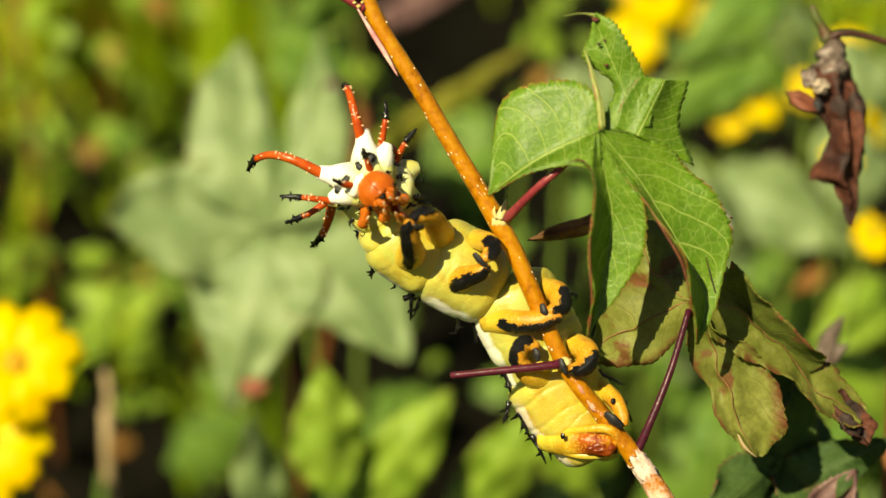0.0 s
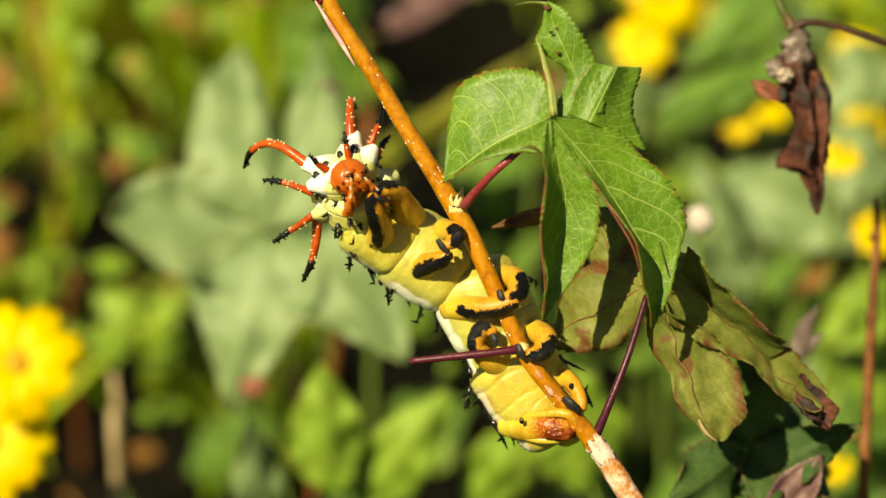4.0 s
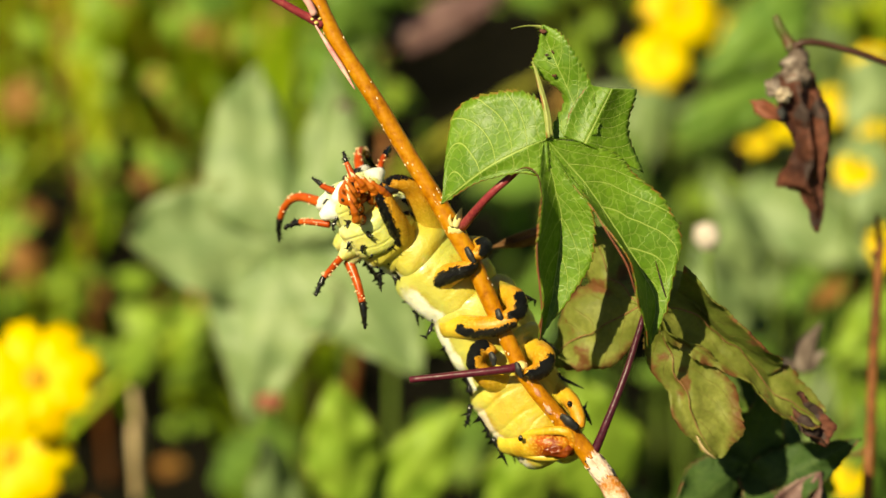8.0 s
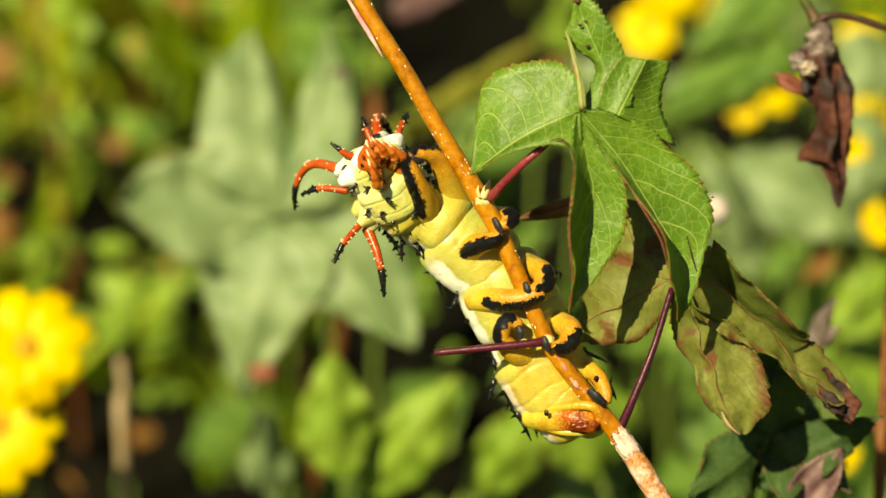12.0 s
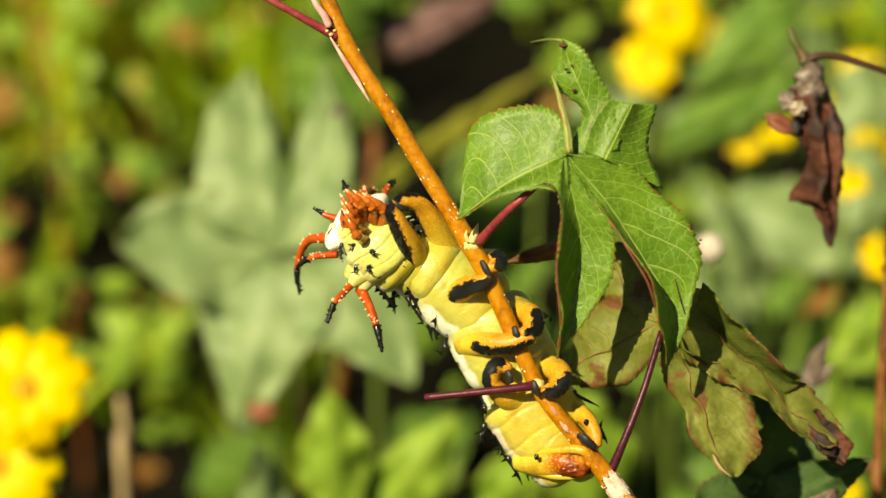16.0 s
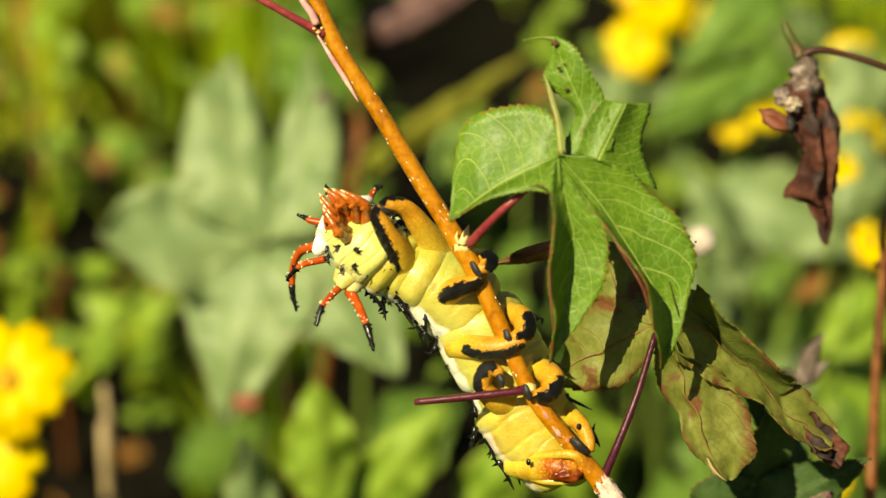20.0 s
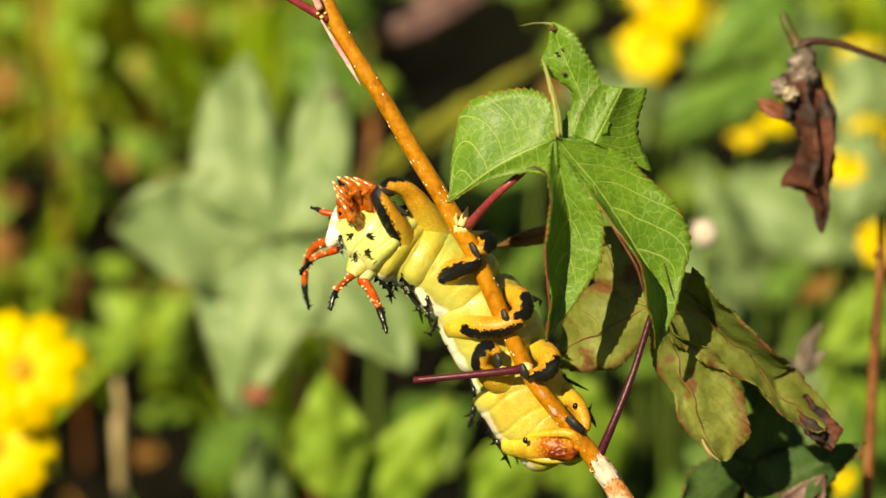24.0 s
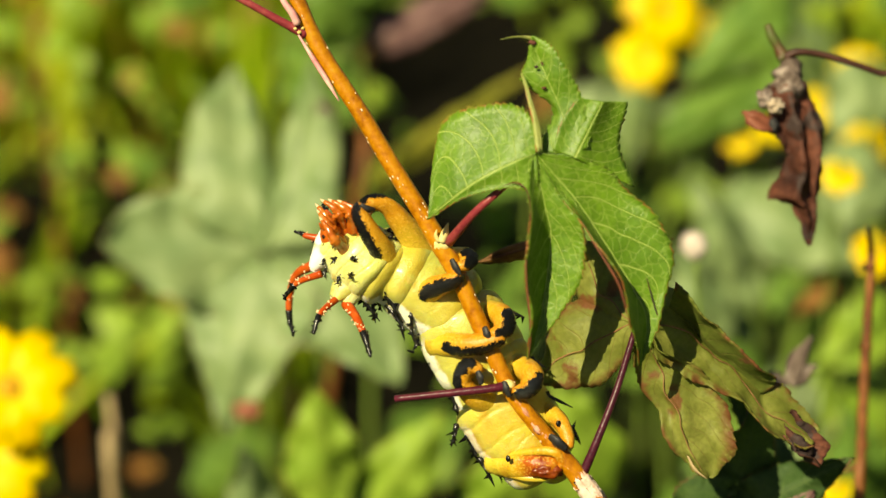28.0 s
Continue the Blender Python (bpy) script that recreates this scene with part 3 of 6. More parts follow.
    part("bud", tube([(1.21, -0.48, 0.25), (1.15, -0.34, 0.30), (1.17, -0.21, 0.30)], [0.05, 0.045, 0.01], 8, 8), BUD, twig, "small brown bud scale")
    green_leaf(twig)
    drying_leaf(twig)
    part("leaf_stub", tube([(2.72, -3.77, 0.26), (2.36, -3.82, 0.32), (1.44, -3.92, 0.28), (0.20, -4.05, 0.15)], [0.12, 0.10, 0.088, 0.075], 20, 12, rough=0.06), MAROON, twig, "dark maroon broken leaf stalk")
    part("stub_collar", ball((2.77, -3.75, 0.20), (0.17, 0.13, 0.14), rough=0.2), BUD, twig, "pale collar of the stalk")
    return twig


def green_leaf(twig):
    leaf = part("sweetgum_leaf", tube([(1.44, -0.50, 0.20), (2.00, 0.15, 1.02), (2.57, 0.66, 1.22), (3.07, 1.13, 1.36), (3.32, 1.38, 1.50)], [0.115, 0.09, 0.085, 0.08, 0.07], 24, 12), ROSE, twig, "green lobed leaf with toothed edges on a rose stalk")
    bm = bmesh.new()
    c = (3.36, 1.47, 1.62)
    lobe(bm, [c, (2.75, 1.22, 1.60), (2.14, 0.90, 1.50), (1.58, 0.52, 1.30), (0.96, 0.03, 1.00)],
         [c, (3.17, 2.34, 1.50), (2.39, 2.55, 1.10), (1.23, 2.04, 0.80), (0.96, 0.03, 1.00)],
         [c, (3.32, 0.71, 1.65), (2.68, 0.72, 1.60), (1.86, 0.53, 1.40), (0.96, 0.03, 1.00)], 34, 8, 0.085, 23, 0.05, 0.16, 1)
    lobe(bm, [(4.16, 1.45, 1.35), (3.96, 2.36, 1.10), (3.61, 3.21, 1.12), (3.40, 3.72, 1.10), (3.33, 4.08, 1.10)],
         [(3.38, 1.49, 1.20), (3.78, 2.44, 1.00), (3.10, 3.09, 1.00), (3.22, 3.57, 1.05), (3.33, 4.08, 1.10)],
         [(4.55, 1.60, 1.30), (4.39, 2.65, 1.20), (4.08, 3.28, 1.25), (3.73, 3.84, 1.20), (3.33, 4.08, 1.10)], 30, 7, 0.075, 19, 0.04, 0.14, 2)
    lobe(bm, [(4.21, 1.37, 1.40), (4.53, 1.98, 1.30), (4.85, 2.61, 1.22)],
         [(3.73, 1.55, 1.34), (3.96, 2.19, 1.28), (4.34, 2.69, 1.27)],
         [(5.62, 0.71, 0.72), (5.24, 1.71, 0.70), (5.46, 2.63, 0.72)], 20, 8, (0.03, 0.06), 10, -0.06, 0.08, 3)
    lobe(bm, [c, (3.72, 1.03, 1.50), (4.08, 0.62, 1.40), (4.42, 0.17, 1.30), (5.00, -0.71, 1.15), (5.51, -1.53, 1.00), (5.84, -2.26, 0.90), (5.71, -3.28, 0.85)],
         [c, (3.61, 0.93, 1.58), (3.96, 0.42, 1.58), (4.33, -0.06, 1.86), (4.74, -0.73, 2.15), (5.12, -1.36, 2.20), (5.40, -2.29, 1.85), (5.68, -3.28, 0.90)],
         [c, (4.29, 1.34, 1.30), (5.01, 1.09, 1.05), (5.38, 0.71, 0.95), (6.01, 0.04, 1.00), (6.42, -0.85, 1.00), (6.11, -2.16, 0.95), (5.73, -3.26, 0.80)], 40, 9, (0.02, 0.09), 31, 0.05, 0.16, 4)
    lobe(bm, [(3.32, 1.42, 1.58), (3.44, 0.80, 1.50), (3.57, 0.24, 1.40), (3.69, -0.40, 1.25), (3.59, -1.35, 1.15), (3.44, -2.24, 1.10), (3.21, -3.09, 1.10)],
         [(3.28, 1.41, 1.60), (3.17, 0.65, 1.86), (3.21, 0.12, 2.10), (3.13, -0.45, 2.25), (3.11, -1.14, 2.15), (3.20, -1.97, 1.80), (3.19, -3.10, 1.15)],
         [(3.37, 1.41, 1.50), (3.94, 0.58, 1.56), (4.26, 0.07, 1.56), (4.41, -0.59, 1.48), (4.28, -1.44, 1.38), (3.84, -2.19, 1.22), (3.22, -3.07, 1.10)], 34, 8, 0.085, 25, 0.03, 0.14, 5)
    thicken(part("blade", bm, LEAF, leaf, "fresh green blade with pale veins"), 0.0003)
    bm = bmesh.new()
    lobe(bm, [(3.08, 3.19, 1.35), (3.17, 2.82, 1.50), (3.34, 2.18, 1.62), (3.42, 1.49, 1.66)],
         [(3.06, 3.25, 1.30), (3.15, 2.82, 1.48), (3.29, 2.18, 1.64), (3.36, 1.49, 1.66)],
         [(3.12, 3.14, 1.35), (3.23, 2.81, 1.45), (3.44, 2.10, 1.58), (3.50, 1.54, 1.60)], 20, 3, 0.0, 1, 0.03, 0.03, 6)
    thicken(part("folded_edge", bm, LEAF_UNDER, leaf, "pale underside of a folded lobe"), 0.0003)
    part("dry_tip", tube([(3.38, 4.00, 1.10), (3.11, 4.05, 1.15), (2.85, 4.04, 1.20), (2.59, 3.99, 1.20)], [0.07, 0.03, 0.02, 0.006], 14, 8, flat=0.25), LEAF_UNDER, leaf, "shrivelled brown tip")
    part("scorched_rim", tube([(2.61, 0.74, 1.60), (2.90, 0.82, 1.66), (3.13, 0.65, 1.88), (3.21, 0.12, 2.12), (3.12, -0.45, 2.27)], [0.008, 0.024, 0.034, 0.026, 0.018], 26, 8, rough=0.8, flat=0.4), DEAD, leaf, "scorched grey-brown rim")
    part("rusty_rim", tube([(3.12, -0.45, 2.27), (3.09, -1.14, 2.17), (3.18, -1.97, 1.82), (3.22, -2.48, 1.52), (3.19, -3.08, 1.16)], [0.018, 0.024, 0.022, 0.02, 0.006], 26, 8, rough=0.8, flat=0.5), DEAD_RED, leaf, "rusty dried rim")
    part("rusty_rim", tube([(4.35, -0.08, 1.88), (4.71, -0.73, 2.17), (5.09, -1.39, 2.22), (5.38, -2.29, 1.87)], [0.006, 0.022, 0.022, 0.008], 22, 8, rough=0.8, flat=0.5), DEAD_RED, leaf, "rusty dried rim")
    part("scar", tube([(5.84, -1.31, 1.00), (5.94, -1.70, 1.00), (6.05, -2.06, 0.98), (6.15, -2.24, 0.95)], [0.006, 0.018, 0.016, 0.006], 16, 6, rough=0.8, flat=0.4), DEAD, leaf, "dark scar")
    for q, s in (((3.39, 3.38, 1.24), 0.045), ((3.56, 2.92, 1.18), 0.05), ((3.60, 3.46, 1.15), 0.09), ((3.32, 3.92, 1.20), 0.08), ((6.44, -0.45, 0.85), 0.03)):
        part("leaf_spot", ball(q, (s, s * 0.6, 0.012), rough=0.9), DEAD, leaf)


def crumple(bm, *waves):
    """Dents a shape by smooth noise: pairs of depth and scale (centimetres)."""
    for v in bm.verts:
        q = v.co / CM
        for depth, scale in waves:
            v.co += noise.noise_vector(q * scale) * depth * CM
    return bm


WITHER = ((0.24, 0.75), (0.11, 2.1))


def drying_leaf(twig):
    leaf = part("drying_leaf", tube([(4.49, -5.79, 0.00), (4.79, -5.05, 0.10), (5.24, -3.94, 0.00), (5.71, -2.59, -0.40)], [0.11, 0.092, 0.08, 0.07], 24, 12), MAROON_DARK, twig, "limp olive leaf drying brown on a maroon stalk")
    bm = bmesh.new()
    c = (5.69, -2.50, -0.20)
    lobe(bm, [c, (6.54, -2.40, -0.70), (7.65, -3.23, -1.00), (8.91, -4.48, -1.30), (10.13, -5.35, -1.50)],
         [c, (6.64, -1.47, -0.90), (7.82, -2.70, -1.20), (9.26, -3.96, -1.60), (10.21, -5.13, -1.60)],
         [c, (6.38, -3.32, -0.50), (7.99, -4.17, -0.60), (9.26, -5.20, -1.00), (10.00, -5.53, -1.40)], 40, 8, 0.05, 26, -0.12, 0.25, 7)
    lobe(bm, [c, (6.34, -3.60, -0.70), (6.85, -4.83, -0.90), (7.42, -6.12, -1.20)],
         [c, (5.75, -3.48, -0.90), (6.37, -4.78, -1.10), (7.36, -6.16, -1.20)],
         [c, (7.46, -3.74, -0.60), (8.12, -5.17, -0.80), (7.50, -6.06, -1.20)], 30, 7, 0.06, 20, 0.08, 0.22, 8)
    lobe(bm, [c, (4.95, -2.83, -0.90), (4.17, -3.23, -1.40), (3.31, -3.98, -2.00)],
         [c, (5.34, -3.44, -0.80), (4.50, -3.82, -1.30), (3.31, -4.03, -2.00)],
         [c, (5.52, -1.73, -1.20), (4.19, -2.15, -1.60), (3.31, -3.92, -2.00)], 30, 7, 0.05, 20, 0.08, 0.2, 9)
    lobe(bm, [c, (5.36, -1.99, -0.90), (4.86, -1.46, -1.30), (4.35, -0.51, -1.80)],
         [c, (4.98, -2.27, -1.20), (4.33, -1.60, -1.60), (4.30, -0.54, -1.80)],
         [c, (5.93, -1.74, -1.20), (5.57, -0.79, -1.60), (4.41, -0.48, -1.80)], 26, 6, 0.04, 18, 0.05, 0.2, 10)
    for pts, r in (([c, (6.54, -2.39, -0.62), (7.64, -3.22, -0.92), (8.89, -4.47, -1.22), (10.01, -5.29, -1.42)], 0.035), ([c, (6.33, -3.60, -0.62), (6.84, -4.83, -0.82), (7.35, -6.00, -1.12)], 0.035), ([c, (4.94, -2.82, -0.82), (4.17, -3.22, -1.32), (3.40, -3.92, -1.92)], 0.035), ([c, (5.35, -1.99, -0.82), (4.85, -1.46, -1.22), (4.40, -0.62, -1.72)], 0.03)):
        part("rib", crumple(tube(pts, [r * 0.55, r * 0.42, r * 0.3, r * 0.12], 40, 8), *WITHER), RIB, leaf, "rosy brown rib")
    thicken(part("blade", crumple(bm, *WITHER), LEAF_DRYING, leaf, "thin olive blade with brown patches"), 0.0003)
    bm = bmesh.new()
    lobe(bm, [(9.31, -4.82, -1.30), (9.65, -5.12, -1.10), (9.94, -5.40, -1.20), (10.03, -5.70, -1.40)], [(9.24, -5.09, -1.30), (9.52, -5.35, -1.00), (9.71, -5.59, -1.00), (10.00, -5.78, -1.40)], [(9.44, -4.60, -1.40), (9.89, -4.94, -1.50), (10.20, -5.31, -1.60), (10.06, -5.68, -1.40)], 18, 5, 0.03, 6, 0.25, 0.5, 21)
    crumple(bm, (0.12, 3.0), (0.05, 7.0))
    thicken(part("withered_edge", bm, DEAD, leaf, "curled dark brown edges"), 0.0004)
    bm = bmesh.new()
    lobe(bm, [(4.55, -0.54, -1.50), (3.73, -0.56, -1.70), (2.91, -0.80, -1.90), (2.10, -1.04, -2.00)], [(4.47, -0.84, -1.60), (3.66, -0.78, -1.70), (2.91, -0.94, -1.90), (2.10, -1.06, -2.00)], [(4.48, -0.35, -1.60), (3.74, -0.39, -1.90), (2.92, -0.66, -2.00), (2.10, -1.03, -2.00)], 20, 5, 0.03, 10, 0.12, 0.3, 23)
    thicken(part("dry_lobe", crumple(bm, (0.10, 1.6)), RUSTED_EDGE, leaf, "dried olive-brown lobe"), 0.0003)
    part("rib", tube([(4.55, -0.54, -1.44), (3.73, -0.57, -1.62), (2.91, -0.83, -1.82), (2.10, -1.04, -1.95)], [0.035, 0.028, 0.02, 0.008], 16, 7), STALK_BROWN, leaf)
    bm = bmesh.new()
    lobe(bm, [(6.58, -2.0, -0.9), (7.17, -2.47, -0.9), (7.59, -2.99, -1.0), (8.16, -3.39, -1.1), (8.74, -3.77, -1.2), (9.1, -3.81, -1.3)],
         [(6.53, -2.48, -1.3), (7.09, -2.83, -1.35), (7.53, -3.36, -1.4), (8.15, -3.79, -1.5), (8.76, -4.11, -1.5), (9.12, -3.97, -1.5)],
         [(6.54, -1.59, 0.1), (7.17, -2.18, 0.0), (7.58, -2.7, -0.2), (8.1, -3.07, -0.3), (8.68, -3.51, -0.7), (9.1, -3.78, -1.2)], 30, 6, (0.0, 0.05), 22, 0.06, 0.25, 41)
    thicken(part("rolled_edge", crumple(bm, (0.06, 2.1)), LEAF_ROLLED, leaf, "rolled-up olive edge, darkened in colour for shade"), 0.0004)
    part("dry_curl", tube([(7.00, -5.53, -1.10), (7.18, -5.87, -1.10), (7.46, -6.10, -1.10)], [0.02, 0.05, 0.01], 10, 8, flat=0.5), STRAW, leaf)


def build_dead_leaf():
    ob = thing("dead_leaf", "shrivelled dark brown leaf hanging from a thin stalk", "dead leaf")
    part("stalk", tube([(10.03, 4.04, -4.90), (10.32, 4.16, -4.80), (10.98, 4.08, -4.80), (12.40, 3.61, -4.80), (14.36, 2.76, -5.00), (24.40, -8.46, -8.00), (29.46, -34.37, -12.00)], [0.12, 0.095, 0.085, 0.085, 0.1, 0.12, 0.14], 40, 10), STALK_DARK, ob, "thin dark red stalk")
    part("green_tip", tube([(9.59, 4.87, -5.00), (9.70, 4.58, -5.00), (9.85, 4.32, -5.00), (10.02, 4.02, -5.00)], [0.09, 0.13, 0.12, 0.19], 14, 10), STUB, ob, "green stub of a shoot")
    part("calyx", tube([(10.05, 4.14, -5.00), (10.11, 3.75, -5.00), (10.13, 3.31, -5.00), (10.06, 2.94, -5.00)], [0.16, 0.34, 0.40, 0.30], 30, 22, rough=0.8), DEAD_GREY, ob, "knobbly grey-brown husk")
    bm = bmesh.new()
    lobe(bm, [(10.04, 3.31, -4.6), (10.1, 2.83, -4.4), (10.26, 2.24, -4.4), (10.39, 1.66, -4.6)],
         [(9.72, 3.31, -5.0), (9.54, 2.85, -4.9), (9.67, 2.26, -4.9), (10.06, 1.59, -4.9)],
         [(10.57, 3.45, -5.1), (10.81, 2.82, -5.2), (10.97, 2.23, -5.2), (11.0, 1.55, -5.2)], 26, 8, 0.03, 9, 0.18, 0.5, 11)
    lobe(bm, [(10.36, 2.17, -4.5), (10.4, 1.58, -4.3), (10.39, 1.07, -4.4), (10.25, 0.54, -4.5), (10.42, 0.26, -4.6), (10.52, -0.18, -4.8), (10.64, -0.71, -5.0)],
         [(9.89, 2.11, -4.8), (10.06, 1.6, -4.9), (9.91, 1.08, -5.0), (9.6, 0.43, -5.2), (10.07, 0.31, -5.0), (10.36, -0.1, -5.0), (10.63, -0.71, -5.0)],
         [(10.99, 2.31, -5.3), (11.01, 1.63, -5.2), (10.96, 1.03, -5.1), (10.89, 0.5, -5.1), (10.82, 0.2, -5.0), (10.75, -0.25, -5.0), (10.66, -0.71, -5.0)], 40, 8, 0.02, 12, 0.16, 0.3, 12)
    thicken(part("blade", crumple(bm, (0.08, 1.5), (0.06, 4.5), (0.025, 11.0)), DEAD, ob, "crumpled brown blade"), 0.0006)
    part("fold", crumple(tube([(10.49, 2.86, -4.75), (10.66, 2.19, -4.65), (10.71, 1.38, -4.7), (10.69, 0.49, -4.8)], [0.10, 0.20, 0.17, 0.04], 30, 12, rough=0.3, flat=0.5), (0.06, 4.5)), DEAD, ob, "rolled reddish-brown edge")
    part("pale_crust", ball((9.68, 2.79, -4.35), (0.20, 0.17, 0.12), rough=0.9, u=20, v=14), CRUST, ob, "pale dry crust")
    part("crust", ball((9.49, 2.99, -4.8), (0.20, 0.22, 0.16), rough=0.9, u=20, v=14), DEAD_GREY, ob, "knobbly grey crust")
    # no real cavity: a slate-dark lump is added for the shade under the crust
    part("hollow_shade", ball((9.66, 2.3, -4.55), (0.15, 0.20, 0.10), rough=0.4), SLATE, ob, "dark lump standing in for the shade under the crust")
    bm = bmesh.new()
    lobe(bm, [(9.69, 2.22, -4.7), (9.36, 2.35, -4.5), (9.12, 2.49, -4.5), (8.93, 2.59, -4.7)], [(9.66, 2.01, -4.7), (9.29, 2.08, -4.4), (9.02, 2.25, -4.4), (8.93, 2.58, -4.7)], [(9.66, 2.53, -4.9), (9.42, 2.61, -4.9), (9.2, 2.65, -4.8), (8.94, 2.62, -4.7)], 14, 4, 0.0, 1, 0.1, 0.2, 31)
    thicken(part("flap", crumple(bm, (0.12, 3.0)), DEAD_RED, ob, "reddish curled flap"), 0.0006)
    return ob


build_twig()
build_dead_leaf()

# ---- the caterpillar ----
def axes(forward, belly):
    """A turn whose Z runs to the head and whose Y points out of the belly."""
    z = Vector(forward).normalized()
    y = Vector(belly)
    y = (y - z * y.dot(z)).normalized()
    return Matrix((y.cross(z), y, z)).transposed().to_quaternion()


def placed(centre, turn):
    return Matrix.LocRotScale(cm(centre), turn, None)


# seconds, middle of the second ring behind the head, its way forward, its belly's way
FRONT = [
    (0.0, (-1.84, 0.50, -0.10), (-0.21, 0.24, 0.95), (0.65, -0.69, 0.32)),
    (2.0, (-1.69, 0.54, -0.15), (-0.20, 0.39, 0.90), (0.60, -0.67, 0.43)),
    (5.0, (-1.19, 0.01, -0.35), (-0.30, 0.70, 0.64), (0.39, -0.52, 0.75)),
    (6.0, (-1.45, -0.26, -0.45), (-0.48, 0.70, 0.53), (0.45, -0.33, 0.83)),
    (7.0, (-1.55, -0.48, -0.55), (-0.65, 0.64, 0.41), (0.45, -0.11, 0.88)),
    (8.0, (-1.02, 0.09, -0.65), (-0.52, 0.78, 0.35), (0.35, -0.18, 0.92)),
    (10.0, (-1.11, 0.64, -0.68), (-0.52, 0.78, 0.35), (0.35, -0.18, 0.92)),
    (11.0, (-1.12, 0.20, -0.69), (-0.52, 0.78, 0.35), (0.35, -0.18, 0.92)),
    (12.0, (-1.17, 0.17, -0.70), (-0.53, 0.78, 0.33), (0.34, -0.16, 0.93)),
    (15.0, (-1.09, -0.14, -0.81), (-0.61, 0.77, 0.18), (0.27, -0.02, 0.96)),
    (16.0, (-1.20, -0.23, -0.85), (-0.65, 0.75, 0.08), (0.21, 0.08, 0.98)),
    (17.0, (-1.10, -0.21, -0.89), (-0.67, 0.74, 0.04), (0.18, 0.12, 0.98)),
    (18.0, (-1.21, -0.30, -0.93), (-0.69, 0.73, -0.01), (0.16, 0.15, 0.98)),
    (20.0, (-1.24, -0.29, -1.00), (-0.71, 0.70, -0.07), (0.12, 0.21, 0.97)),
    (24.0, (-1.00, -0.54, -1.05), (-0.72, 0.68, -0.13), (0.13, 0.32, 0.94)),
    (26.0, (-0.94, -0.67, -1.08), (-0.72, 0.68, -0.15), (0.13, 0.35, 0.93)),
    (28.0, (-0.91, -0.71, -1.10), (-0.72, 0.68, -0.15), (0.13, 0.35, 0.93)),
]
# seconds, middle, forward, belly: the rings of the first and second pair of prolegs
THIRD = [
    (0.0, (-0.72, -1.22, -0.75), (-0.78, 0.60, 0.15), (0.05, 0.20, 0.97)), (2.0, (-0.60, -1.20, -0.78), (-0.78, 0.60, 0.15), (0.05, 0.22, 0.97)), (5.0, (-0.40, -1.08, -0.90), (-0.82, 0.52, 0.0), (0.08, 0.30, 0.95)),
    (6.0, (-0.33, -1.11, -1.00), (-0.84, 0.50, -0.1), (0.04, 0.36, 0.93)), (7.0, (-0.12, -0.98, -1.05), (-0.84, 0.50, -0.2), (0.0, 0.42, 0.90)), (8.0, (0.18, -0.90, -1.05), (-0.84, 0.50, -0.25), (-0.02, 0.46, 0.88)),
    (12.0, (0.14, -0.90, -1.05), (-0.84, 0.50, -0.25), (-0.02, 0.46, 0.88)), (20.0, (0.14, -1.12, -1.05), (-0.84, 0.42, -0.35), (-0.08, 0.54, 0.86)), (28.0, (0.22, -1.15, -1.05), (-0.86, 0.38, -0.38), (-0.08, 0.56, 0.84))]
FOURTH = [
    (0.0, (0.51, -1.73, -1.00), (-0.88, 0.45, 0.05), (0.20, 0.36, 0.9)), (2.0, (0.53, -1.74, -1.00), (-0.86, 0.48, 0.05), (0.21, 0.36, 0.9)), (5.0, (0.74, -1.80, -1.20), (-0.79, 0.58, 0.0), (0.27, 0.36, 0.87)), (6.0, (0.84, -1.82, -1.20), (-0.72, 0.68, 0.0), (0.32, 0.35, 0.87)),
    (7.0, (0.85, -1.79, -1.20), (-0.72, 0.68, 0.0), (0.38, 0.45, 0.8)), (8.0, (1.05, -1.75, -1.20), (-0.75, 0.66, 0.0), (0.40, 0.48, 0.78)), (20.0, (1.03, -1.67, -1.20), (-0.75, 0.62, 0.0), (0.40, 0.48, 0.78)), (28.0, (1.04, -1.67, -1.20), (-0.75, 0.62, 0.0), (0.40, 0.48, 0.78))]
STILL = [((1.96, -2.82, -1.22), (-0.45, 0.88, 0.0), (0.35, 0.25, 0.90)), ((2.48, -3.74, -1.16), (-0.35, 0.93, 0.0), (0.30, 0.15, 0.94)),
         ((2.82, -4.60, -1.18), (-0.62, 0.78, 0.0), (0.30, 0.25, 0.92)), ((3.27, -5.26, -1.08), (-0.65, 0.76, 0.05), (0.30, 0.30, 0.90)), ((3.59, -5.42, -0.95), (-0.65, 0.76, 0.1), (0.30, 0.30, 0.90))]
NAMES = ["head", "thorax_ring", "thorax_ring", "thorax_ring"] + ["body_ring"] * 8 + ["tail_ring"]


def keyed(rows, t):
    """The row's values at t, in between by share."""
    k = max(i for i, r in enumerate(rows) if r[0] <= t + 1e-6)
    if k == len(rows) - 1:
        return rows[k], rows[k], 0.0
    return rows[k], rows[k + 1], (t - rows[k][0]) / (rows[k + 1][0] - rows[k][0])


